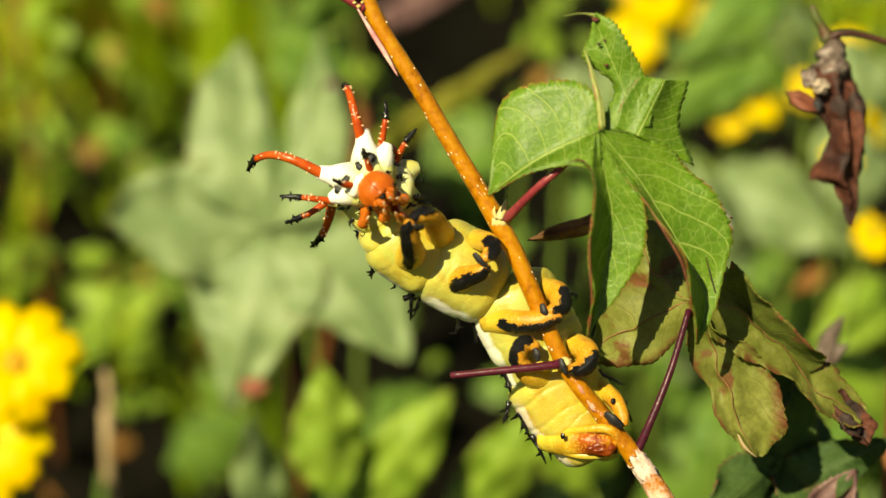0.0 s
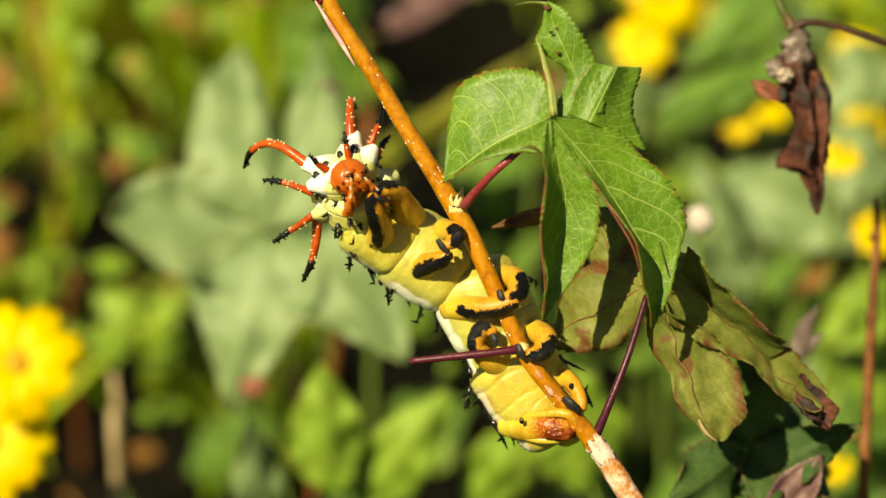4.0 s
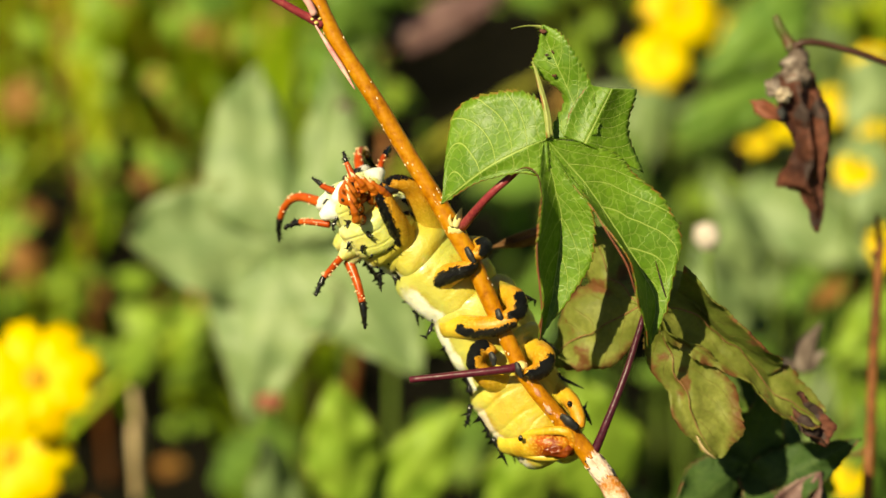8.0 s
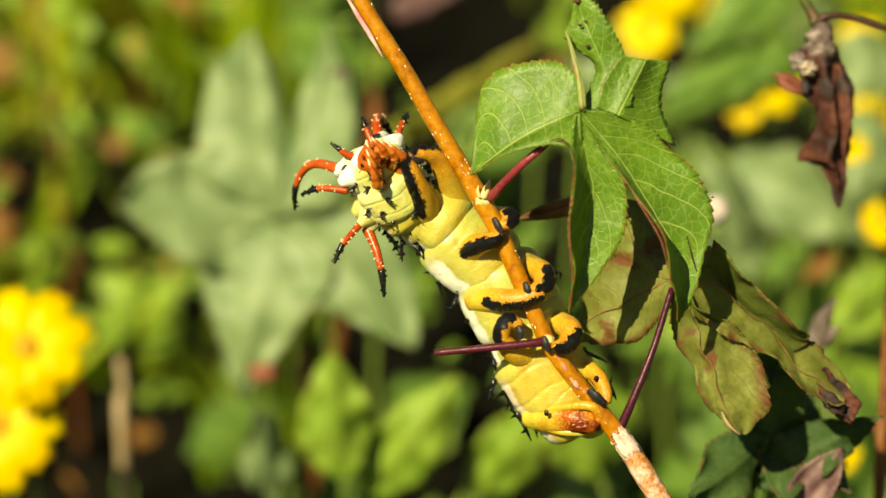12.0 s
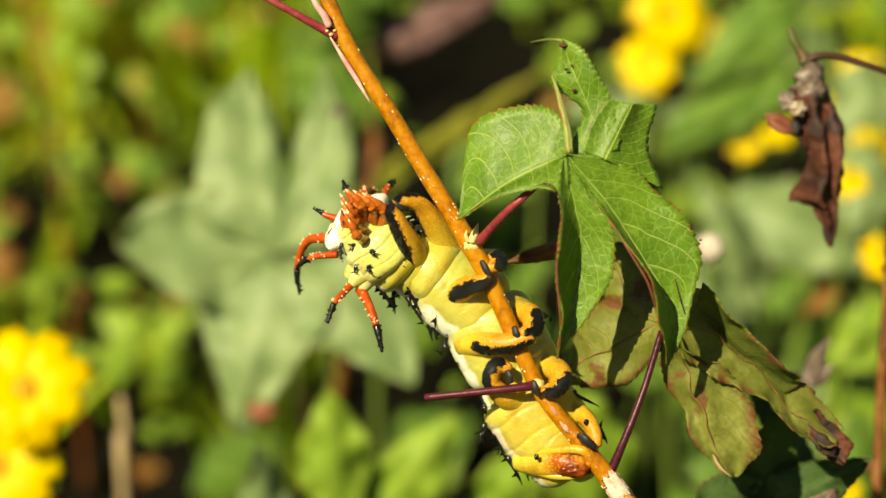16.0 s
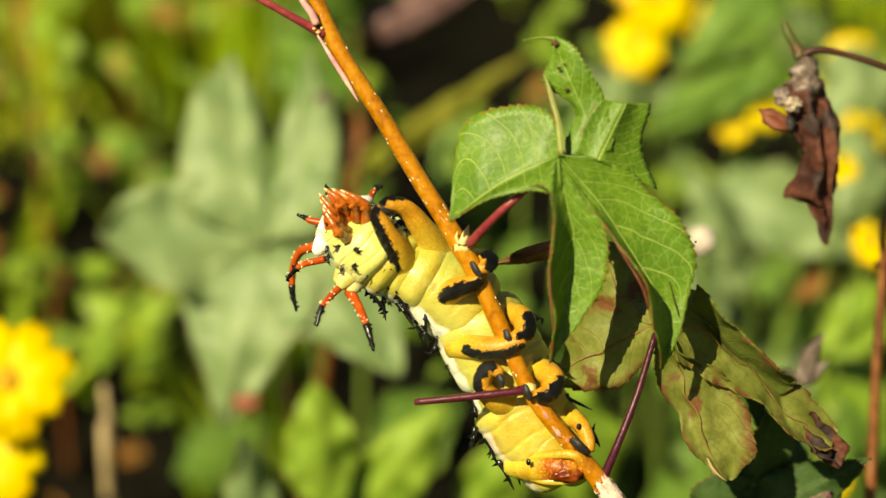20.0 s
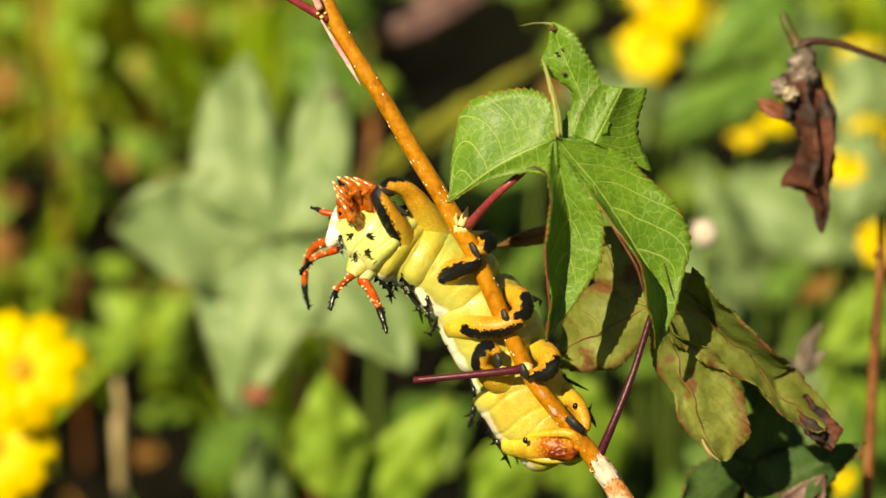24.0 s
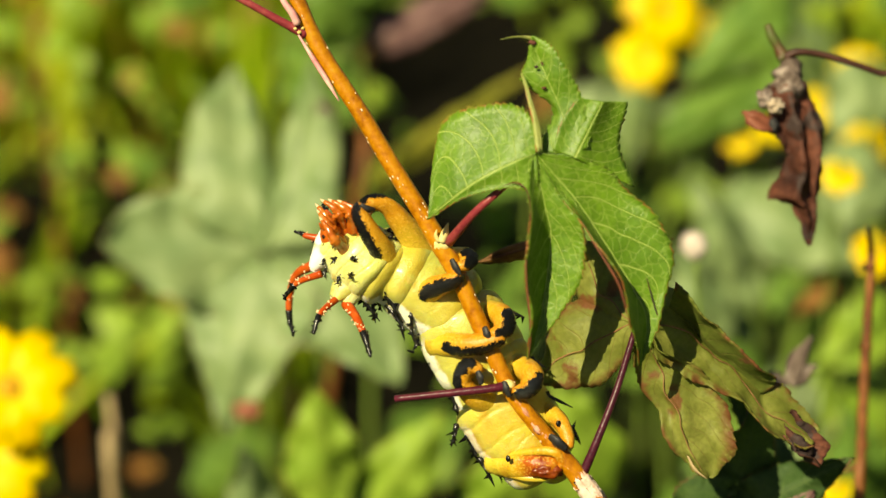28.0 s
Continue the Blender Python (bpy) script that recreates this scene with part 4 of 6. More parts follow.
def rings_at(t):
    """The places of the caterpillar's thirteen pieces at t, from head to tail."""
    r, s, f = keyed(FRONT, t)
    mid = Vector(r[1]).lerp(Vector(s[1]), f)
    turn = axes(r[2], r[3]).slerp(axes(s[2], s[3]), f)
    fwd = turn @ Vector((0, 0, 1))
    bel = turn @ Vector((0, 1, 0))
    tuck = min(1.0, max(0.0, (t - 2.0) / 5.5))
    out = [placed(mid + fwd * (0.64 - 0.26 * tuck) + bel * (0.74 - 0.30 * tuck), turn), placed(mid + fwd * 0.34 + bel * 0.34, turn), placed(mid + bel * 0.14, turn)]
    r, s, f = keyed(THIRD, t)
    m3 = Vector(r[1]).lerp(Vector(s[1]), f)
    q3 = axes(r[2], r[3]).slerp(axes(s[2], s[3]), f)
    f3 = q3 @ Vector((0, 0, 1))
    mid = mid - fwd * 0.58 + bel * 0.36
    # the last thoracic ring is wrung round while the front is curled
    out.append(placed(mid, Quaternion((0, 0, 1), radians(-34 * (1 - min(1.0, max(0.0, (t - 1.0) / 5.0))))) @ turn))
    gap = (m3 - mid).length * 0.9
    for x in (0.34, 0.68):
        h1, h2 = 2 * x ** 3 - 3 * x * x + 1, x ** 3 - 2 * x * x + x
        h3, h4 = -2 * x ** 3 + 3 * x * x, x ** 3 - x * x
        p = mid * h1 - fwd * gap * h2 + m3 * h3 - f3 * gap * h4
        out.append(placed(p, turn.slerp(q3, x)))
    out.append(placed(m3, q3))
    r, s, f = keyed(FOURTH, t)
    out.append(placed(Vector(r[1]).lerp(Vector(s[1]), f), axes(r[2], r[3]).slerp(axes(s[2], s[3]), f)))
    return out + [placed(c, axes(a, b)) for c, a, b in STILL]


RADII = [0.5, 0.34, 0.70, 0.84, 0.80, 0.80, 0.86, 1.02, 1.08, 1.00, 1.06, 0.93, 0.43]
BACK = [1, 0.75, 0.62, 0.80, 0.92, 0.96, 1, 1, 1, 1, 1, 1, 1]
HALF = [0.5, 0.28, 0.42, 0.42, 0.45, 0.50, 0.66, 0.78, 0.78, 0.72, 0.72, 0.66, 0.62]


def ring_mesh(radius, half, material, seed, name, back=1.0, deep=1.0):
    """One plump body ring: a barrel with three soft folds, a flatter belly and a swollen lower flank."""
    n, m = 56, 44
    bm = bmesh.new()
    layer = bm.loops.layers.uv.verify()
    rows = []
    for k in range(m + 1):
        s = 2 * k / m - 1
        body = (1 - abs(s) ** 7 * 0.46) * (1 - 0.04 * s * s)
        row = []
        for j in range(n):
            a = 2 * math.pi * j / n
            x, y = math.sin(a), math.cos(a)
            seam = math.sin(a * 2 + seed) + 0.6 * math.sin(a * 5 + seed * 2)
            fold = 1 - deep * 0.030 * math.exp(-((s - 0.36 - 0.08 * seam) / 0.04) ** 2) - deep * 0.022 * math.exp(-((s + 0.30 - 0.07 * seam) / 0.035) ** 2)
            r = radius * body * fold
            r *= 1 - 0.05 * max(0, y) ** 2 + 0.045 * math.exp(-((abs(x) - 0.9) / 0.16) ** 2) * (1 if y > -0.5 else 0.3)
            q = Vector((x * r, y * r * (back if y < 0 else 1), s * half * 1.28))
            q += Vector((x, y, 0)) * (0.035 * noise.noise(q * 1.6 + Vector((seed, 0, 0))) + 0.014 * noise.noise(q * 5.5 + Vector((0, seed, 0))))
            row.append(bm.verts.new(q * CM))
        rows.append(row)
    for k in range(m):
        for j in range(n):
            f = bm.faces.new((rows[k][j], rows[k][(j + 1) % n], rows[k + 1][(j + 1) % n], rows[k + 1][j]))
            for loop, (kk, jj) in zip(f.loops, ((k, j), (k, j + 1), (k + 1, j + 1), (k + 1, j))):
                side = jj / n * 2
                loop[layer].uv = (kk / m, side if side <= 1 else 2 - side)
    for row, s in ((rows[0], -1), (rows[-1], 1)):
        tip = bm.verts.new((0, 0, s * half * 1.42 * CM))
        for j in range(n):
            bm.faces.new((row[j], row[(j + 1) % n], tip))
    return mesh_of(name, bm, material)


def within_ring(bm, frame_of):
    """Carries a shape from the plant's frame into that of a ring."""
    bm.transform(frame_of.inverted())
    return bm


def spiky(bm, share, low, high, seed):
    """Draws faces of a shape out into small points, so that it stays one piece (centimetres)."""
    rnd = random.Random(seed)
    bmesh.ops.recalc_face_normals(bm, faces=bm.faces)
    for f in [f for f in bm.faces if len(f.verts) == 4 and rnd.random() < share]:
        way = (f.normal + 0.5 * Vector((rnd.uniform(-1, 1), rnd.uniform(-1, 1), rnd.uniform(-1, 1)))).normalized()
        made = bmesh.ops.poke(bm, faces=[f], offset=0.0)
        for v in made["verts"]:
            v.co += way * rnd.uniform(low, high) * CM
    return bm


def thorn(root, way, length, bend=(0, 0, 0), radius=0.045, share=0.12, seed=0, side=0.15):
    """A black spine drawn out into small side thorns (centimetres)."""
    root, way = Vector(root), Vector(way).normalized()
    pts = [root - way * 0.05, root + way * length * 0.35, root + way * length * 0.7 + Vector(bend) * 0.5, root + way * length + Vector(bend)]
    bm = tube(pts, [radius * 1.7, radius, radius * 0.85, radius * 0.2], 8, 7)
    return spiky(bm, share, 0.06, side, seed)


def horn(ring, at, points, radii, dark, name="horn", seed=0, specks=8):
    """A red horn with a black tip and rows of small pale warts; points in the plant's frame."""
    line = smooth_line(points, 24)
    rs = values(radii, 24)
    cut = int(24 * dark)
    if cut < 2:
        h = part(name, within_ring(thorn(points[0], Vector(points[-1]) - Vector(points[0]), (Vector(points[-1]) - Vector(points[0])).length), at), BLACK, ring)
        return h
    h = part(name, within_ring(tube(line[:cut + 1], rs[:cut + 1], 22, 10, cap=0.1), at), HORN_RED, ring, "red horn with a black tip")
    rnd = random.Random(seed)
    bm = spiky(tube(line[cut:], [r * 1.06 for r in rs[cut:]], 10, 8), 0.18, 0.04, 0.10, seed + 50)
    part("horn_tip", within_ring(bm, at), BLACK, ring, "black thorny tip")
    bm = bmesh.new()
    for k in range(specks + specks // 4):
        i = rnd.randrange(2, max(3, cut))
        d = Vector((rnd.uniform(-1, 1), rnd.uniform(-1, 1), rnd.uniform(-0.2, 1))).normalized()
        t = (line[i + 1] - line[i - 1]).normalized()
        d = (d - t * d.dot(t)).normalized()
        tube([line[i] + d * rs[i] * 0.7, line[i] + d * (rs[i] + 0.01), line[i] + d * (rs[i] + 0.045)], [0.030, 0.020, 0.005], 3, 6, bm)
    tagged(part("wart_row", within_ring(bm, at), WART, ring, "pale pointed warts"), kind="stuff")
    return h


def proleg(ring, at, points, radii, dark, dark_r=0.12, plate=(), seed=0, flesh=PROLEG):
    """A fleshy ochre proleg with a bristly black band and a grey sole plate; points in the plant's frame."""
    leg = part("proleg", within_ring(tube(points, radii, 26, 18, rough=0.07, cap=0.6), at), flesh, ring, "ochre proleg with a black band")
    # the band hugs the leg: its skin near the line, a little proud and drawn out into bristles
    bm = tube(points, [r + 0.012 for r in radii], 84, 60, rough=0.07, cap=0.6)
    tree = BVHTree.FromBMesh(bm)
    line = [tree.find_nearest(q * CM)[0] / CM for q in smooth_line(dark, 30)]
    away = []
    for f in bm.faces:
        c = f.calc_center_median() / CM
        k = min(range(31), key=lambda i: (line[i] - c).length)
        wide = dark_r * 1.6 * (0.6 + 0.4 * math.sin(math.pi * (0.12 + 0.76 * k / 30))) * (1 + 0.32 * noise.noise(c * 9) + 0.40 * noise.noise(c * 38))
        if (line[k] - c).length > wide:
            away.append(f)
    bmesh.ops.delete(bm, geom=away, context="FACES")
    if bm.faces:
        part("band", within_ring(spiky(bm, 0.30, 0.010, 0.034, seed), at), BAND, ring, "bristly black band")
    if plate:
        part("sole_plate", within_ring(tube(plate, [0.07, 0.10, 0.06], 10, 8, rough=0.2, flat=0.7), at), SLATE, ring, "dark grey sole plate")
    return leg


def resting_on(surfaces, root, way):
    """Where a line from root along way first meets one of the surfaces (centimetres); root itself if none."""
    best = None
    for tree in surfaces:
        hit = tree.ray_cast(Vector(root), Vector(way))
        if hit[0] is not None and (best is None or hit[3] < best[1]):
            best = (hit[0], hit[3], hit[1])
    return best


def build_caterpillar():
    worm = thing("caterpillar", "stout yellow-green horned caterpillar gripping the twig with ochre prolegs", "caterpillar")
    ref, start = rings_at(8.0), rings_at(0.0)
    mats = [HEAD_RED, NECK, NECK, NECK] + [SKIN] * 6 + [SKIN_TAIL] * 3
    rings = []
    for i in range(13):
        if i == 0:
            bm = ball((0, 0, 0), (0.45, 0.43, 0.38), rough=0.05, u=24, v=16)
            ob = part("head", bm, HEAD_RED, worm, "round glossy orange head")
        else:
            ob = part(NAMES[i], ring_mesh(RADII[i], HALF[i], mats[i], i * 3.7, NAMES[i], BACK[i], 0.35 if 3 < i < 9 else 1.0), mats[i], worm)
        ob.matrix_local = start[i]
        rings.append(ob)
    face(rings, start)
    horns(rings, start, ref[3])
    feet(rings, ref)
    spines(rings)
    return rings


def face(rings, at):
    head = rings[0]
    for s in (-1, 1):
        part("jaw", ball((0.13 * s, 0.34, 0.20), (0.12, 0.13, 0.13), rough=0.25), LEG_RED, head)
        part("feeler", tube([(0.22 * s, 0.26, 0.24), (0.25 * s, 0.34, 0.32), (0.24 * s, 0.40, 0.40)], [0.06, 0.045, 0.015], 6, 7), LEG_RED, head)
        part("eye_patch", ball((0.36 * s, 0.22, 0.12), (0.04, 0.05, 0.05), rough=0.5), BLACK, head, "small black eyes")
    part("mouth", ball((0.02, 0.30, 0.29), (0.09, 0.06, 0.06), rough=0.8), BLACK, head, "dark mouthparts")
    part("lip", ball((0, 0.20, 0.34), (0.15, 0.07, 0.06), rough=0.3), LEG_RED, head)
    part("seam", tube([(0, 0.16, 0.36), (0, -0.05, 0.40), (0, -0.22, 0.33)], [0.012, 0.02, 0.012], 10, 6), LEG_RED, head)
    # three pairs of legs folded side by side under the head: base, knee, shin and tip in the second ring's space
    legs = [((0.10, 0.55, 0.40), (0.15, 0.96, 0.58), (0.13, 1.06, 0.80), (0.09, 1.02, 1.06)),
            ((0.20, 0.60, 0.16), (0.29, 1.06, 0.40), (0.26, 1.15, 0.64), (0.20, 1.10, 0.92)),
            ((0.28, 0.62, -0.10), (0.43, 1.12, 0.18), (0.39, 1.22, 0.44), (0.31, 1.18, 0.74))]
    for k, pts in enumerate(legs):
        ring = rings[(1, 2, 3)[k]]
        shift = Vector(((0, -0.20, -0.34), (0, 0, 0), (0, -0.22, 0.58))[k])
        for s in (-1, 1):
            q = [Vector((x * s, y + 0.04, z - 0.04)) + shift for x, y, z in pts]
            part("leg", tube(q, [0.15, 0.135, 0.105, 0.125, 0.105, 0.08, 0.095, 0.075, 0.055, 0.06, 0.025], 40, 14, rough=0.12), LEG_RED, ring, "shiny rust-red jointed leg")
            part("claw", tube([q[3] + (q[2] - q[3]) * 0.15, q[3] + (q[3] - q[2]) * 0.12, q[3] + (q[3] - q[2]) * 0.30], [0.042, 0.028, 0.004], 5, 6), WART, ring)
            for f, r in ((0.0, 0.145), (0.5, 0.10)):
                c = q[1].lerp(q[2], f)
                part("leg_joint", ball(c, (r, r * 0.9, 0.09), rough=0.15), LEG_RED, ring)


def horns(rings, at, late):
    t1, t2, t3 = rings[1:4]
    h = [0.135, 0.105, 0.09, 0.08, 0.03]
    shield = []
    for sgn in (1, -1):
        pts = [(0.06 * sgn, 0.16, 0.28), (0.30 * sgn, -0.20, 0.36), (0.53 * sgn, -0.52, 0.36), (0.68 * sgn, -0.76, 0.32)]
        shield.append(tube(pts, [0.47, 0.36, 0.21, 0.155], 18, 18, cap=0.1))
        part("horn_base", shield[-1].copy(), SHIELD_CONE, t2, "white cone under a horn")
        pts = [(0.28 * sgn, 0.14, 0.22), (0.62 * sgn, 0.0, 0.28), (0.90 * sgn, -0.14, 0.27)]
        shield.append(tube(pts, [0.38, 0.27, 0.11], 14, 16, cap=0.1))
        part("horn_base", shield[-1].copy(), SHIELD_CONE, t2, "white cone under a horn")
        pts = [(0.45 * sgn, -0.25, 0.0), (0.80 * sgn, -0.38, 0.02), (1.05 * sgn, -0.42, 0.02)]
        part("horn_base", tube(pts, [0.44, 0.28, 0.12], 14, 14, cap=0.1), SKIN_FRONT, t3, "pale swelling under a horn")
    horn(t2, at[2], [(-2.63, 0.46, 0.10), (-3.36, 0.81, 0.15), (-3.90, 0.93, -0.10), (-4.28, 0.81, -0.50), (-4.47, 0.58, -0.95)], h, 0.74, seed=1, specks=14)
    horn(t2, at[2], [(-1.82, 1.22, 0.10), (-1.96, 1.75, 0.20), (-2.09, 2.24, 0.00), (-2.18, 2.49, -0.45), (-2.20, 2.57, -1.00)], h, 0.74, seed=2, specks=14)
    thin = [0.09, 0.072, 0.066, 0.028]
    horn(t2, at[2], [(-2.44, -0.12, -0.05), (-2.98, -0.05, 0.10), (-3.29, -0.02, 0.10), (-3.68, -0.00, 0.00)], thin, 0.55, seed=3, specks=8)
    horn(t2, at[2], [(-1.42, 1.02, -0.05), (-1.34, 1.47, 0.10), (-1.29, 1.82, 0.10), (-1.30, 2.17, 0.00)], thin, 0.62, seed=4, specks=8)
    low = [[(-1.25, -1.29, -0.55), (-1.04, -1.79, -0.35), (-0.91, -2.32, -0.25), (-0.86, -2.88, -0.30)], [(-1.41, -1.20, -0.35), (-1.66, -1.49, -0.10), (-1.84, -1.72, 0.00), (-1.99, -2.09, 0.00)]]
    for pts, rad, dark, k in ((low[0], h, 0.66, 5), (low[1], thin, 0.62, 6)):
        horn(t3, late, pts, rad, dark, seed=k, specks=12)
        middle, root = late.translation / CM, Vector(pts[0])
        stump = [middle.lerp(root, 0.30), middle.lerp(root, 0.72), root + (Vector(pts[1]) - root) * 0.06]
        part("horn_base", within_ring(tube(stump, [0.52, 0.27, rad[0] * 1.05], 16, 16, cap=0.1), late), NECK, t3, "pale swelling under a horn")
    horn(t3, at[3], [(-1.11, 0.67, -0.50), (-0.96, 1.00, -0.30), (-0.80, 1.29, -0.25), (-0.59, 1.54, -0.30)], thin, 0.6, seed=15, specks=10)
    horn(t3, at[3], [(-1.37, 0.72, -0.50), (-1.32, 1.02, -0.35), (-1.11, 1.08, -0.50), (-0.97, 0.91, -0.90), (-0.89, 0.81, -1.20)], h, 0.72, seed=16, specks=10)
    horn(t1, at[1], [(-1.64, 0.58, 0.60), (-1.72, 0.79, 0.80), (-1.76, 0.91, 0.95), (-1.80, 1.07, 1.05)], [0.09, 0.07, 0.05, 0.02], 0.55, seed=9, specks=3)
    horn(t1, at[1], [(-2.06, 0.25, 0.60), (-2.26, 0.27, 0.80), (-2.33, 0.30, 0.90), (-2.48, 0.37, 1.05)], [0.09, 0.07, 0.05, 0.02], 0.55, seed=10, specks=3)
    part("collar", within_ring(tube([(-2.06, 0.03, 0.50), (-1.86, 0.37, 0.55), (-1.52, 0.60, 0.50)], [0.12, 0.17, 0.12], 16, 10, rough=0.2), at[1]), SHIELD, t1, "white collar behind the head")
    inverse = at[2].inverted()
    trees = [BVHTree.FromBMesh(bm) for bm in shield]
    way = inverse.to_3x3() @ cm((0, 0, -1))
    for q, r in (((-1.64, 0.87, 2.00), (0.11, 0.13, 0.035)), ((-1.89, 0.68, 2.00), (0.08, 0.12, 0.035)), ((-2.18, 0.38, 2.00), (0.14, 0.08, 0.035)), ((-2.34, 0.19, 2.00), (0.13, 0.11, 0.035)), ((-2.34, -0.37, 2.00), (0.07, 0.16, 0.035)), ((-1.10, 0.69, 2.00), (0.07, 0.06, 0.03)), ((-1.80, 0.95, 2.00), (0.05, 0.08, 0.03))):
        hit = resting_on(trees, inverse @ cm(q), way)
        if hit:
            face_way = hit[2] if hit[2].dot(way) < 0 else -hit[2]
            bm = ball((0, 0, 0), r, rough=0.5)
            bm.transform(Matrix.Translation(hit[0]) @ face_way.to_track_quat("Z", "Y").to_matrix().to_4x4())
            part("dark_spot", bm, SLATE, t2, "dark grey scaly spot")


def feet(rings, at):
    r3, r4, r5, r6, r8, r9 = rings[6], rings[7], rings[8], rings[9], rings[11], rings[12]
    late = rings_at(20.0)[6]
    proleg(r3, late, [(-0.02, -1.14, -0.75), (-0.17, -0.67, -0.10), (-0.41, -0.22, 0.22), (-0.58, 0.13, 0.34), (-0.62, 0.36, 0.38)], [0.42, 0.29, 0.23, 0.19, 0.12], [(-0.26, -1.10, 0.05), (-0.35, -0.78, 0.26), (-0.56, -0.45, 0.42), (-0.73, -0.11, 0.52), (-0.78, 0.11, 0.50), (-0.69, 0.28, 0.50)], 0.105, seed=1, flesh=PROLEG_LONG)
    proleg(r3, late, [(0.77, -0.76, -1.00), (0.38, -0.14, -0.40), (0.04, 0.30, -0.06), (-0.29, 0.41, 0.12), (-0.54, 0.33, 0.25)], [0.42, 0.29, 0.205, 0.175, 0.12], [(0.02, 0.56, 0.00), (-0.21, 0.61, 0.12), (-0.44, 0.56, 0.22), (-0.62, 0.44, 0.32)], 0.10, plate=((-0.56, 0.34, 0.46), (-0.41, 0.25, 0.40), (-0.26, 0.23, 0.30)), seed=2, flesh=PROLEG_LONG)
    proleg(r4, at[7], [(0.79, -1.90, -0.70), (1.14, -1.62, -0.15), (1.51, -1.48, 0.20), (1.75, -1.35, 0.30)], [0.34, 0.27, 0.20, 0.11], [(0.77, -1.85, 0.00), (1.06, -1.67, 0.20), (1.43, -1.58, 0.34), (1.72, -1.47, 0.38)], 0.115, seed=3)
    proleg(r4, at[7], [(1.57, -0.97, -0.80), (1.91, -0.96, -0.10), (1.88, -1.09, 0.22), (1.70, -1.16, 0.34)], [0.25, 0.22, 0.18, 0.11], [(1.89, -0.80, 0.12), (2.04, -0.92, 0.24), (1.95, -1.08, 0.36)], 0.135, plate=((1.54, -0.98, 0.34), (1.62, -1.16, 0.36), (1.72, -1.34, 0.36)), seed=4)
    proleg(r5, at[8], [(1.13, -2.87, -0.80), (1.69, -2.84, -0.10), (2.21, -2.80, 0.20), (2.66, -2.64, 0.30)], [0.32, 0.27, 0.23, 0.14], [(1.32, -2.91, 0.00), (1.66, -3.08, 0.18), (2.13, -3.08, 0.36), (2.65, -2.87, 0.40)], 0.115, seed=5)
    proleg(r5, at[8], [(2.34, -2.10, -0.80), (2.67, -2.21, -0.15), (2.66, -2.49, 0.18), (2.40, -2.61, 0.32)], [0.26, 0.27, 0.23, 0.13], [(2.80, -2.12, 0.14), (2.84, -2.40, 0.32), (2.63, -2.58, 0.44)], 0.135, plate=((2.24, -2.42, 0.34), (2.29, -2.58, 0.38), (2.37, -2.74, 0.34)), seed=6)
    proleg(r6, at[9], [(2.51, -4.24, -0.60), (2.00, -4.04, -0.15), (1.73, -3.67, 0.06), (1.87, -3.32, 0.20), (2.15, -3.40, 0.25)], [0.34, 0.26, 0.20, 0.19, 0.12], [(1.65, -3.82, 0.16), (1.58, -3.55, 0.22), (1.71, -3.28, 0.33), (1.94, -3.18, 0.36)], 0.11, plate=((2.07, -3.42, 0.34), (2.13, -3.55, 0.36), (2.15, -3.71, 0.34)), seed=7)
    proleg(r6, at[9], [(2.95, -3.34, -0.80), (3.32, -3.54, -0.10), (3.23, -3.83, 0.18), (2.91, -3.92, 0.32)], [0.26, 0.28, 0.23, 0.13], [(3.44, -3.62, 0.20), (3.30, -3.86, 0.36), (2.98, -3.99, 0.44)], 0.13, plate=((2.67, -3.66, 0.34), (2.71, -3.81, 0.36), (2.80, -4.00, 0.34)), seed=8)
    # the pair of claspers at the tail
    tail = at[12]
    part("clasper", within_ring(tube([(2.43, -5.64, -0.90), (2.99, -5.63, -0.45), (3.48, -5.61, -0.12), (3.85, -5.56, 0.02)], [0.30, 0.33, 0.31, 0.18], 26, 18, rough=0.2, cap=0.7), tail), CLASPER, r9, "orange clasper with a glossy red-brown sole")
    part("sole", within_ring(ball((3.64, -5.73, 0.0), (0.38, 0.19, 0.22), rough=0.35, u=28, v=18), tail), SOLE_RED, r9, "glossy red-brown sole")
    part("fold", within_ring(tube([(2.54, -5.51, -0.55), (3.03, -5.35, -0.18), (3.53, -5.27, 0.08), (3.84, -5.31, 0.16), (3.98, -5.50, 0.12), (3.92, -5.71, 0.08)], [0.05, 0.085, 0.11, 0.115, 0.09, 0.05], 26, 12, rough=0.2), tail), CLASPER_FOLD, r9, "yellow skin fold")
    part("fold", within_ring(tube([(2.67, -5.85, -0.55), (3.10, -5.91, -0.25), (3.54, -5.92, -0.10), (3.83, -5.85, 0.00)], [0.08, 0.10, 0.09, 0.05], 20, 10, rough=0.15), tail), SKIN_TAIL, r9, "yellow skin fold")
    part("clasper", within_ring(tube([(3.65, -4.41, -0.90), (3.97, -4.63, -0.35), (4.14, -4.98, -0.05), (4.16, -5.20, 0.08)], [0.24, 0.19, 0.16, 0.10], 18, 12, rough=0.15), tail), PROLEG, r9, "ochre clasper holding the twig")
    part("sole_plate", within_ring(tube([(3.71, -4.91, 0.25), (3.88, -5.04, 0.31), (4.06, -5.22, 0.28)], [0.09, 0.15, 0.08], 12, 10, rough=0.3, flat=0.6), tail), SLATE, r9, "dark grey plate")
    for q in ((2.77, -5.45, 0.02), (3.92, -4.66, -0.05)):
        part("dark_spot", within_ring(ball(q, (0.055, 0.075, 0.05), rough=0.4), tail), BLACK, r9)


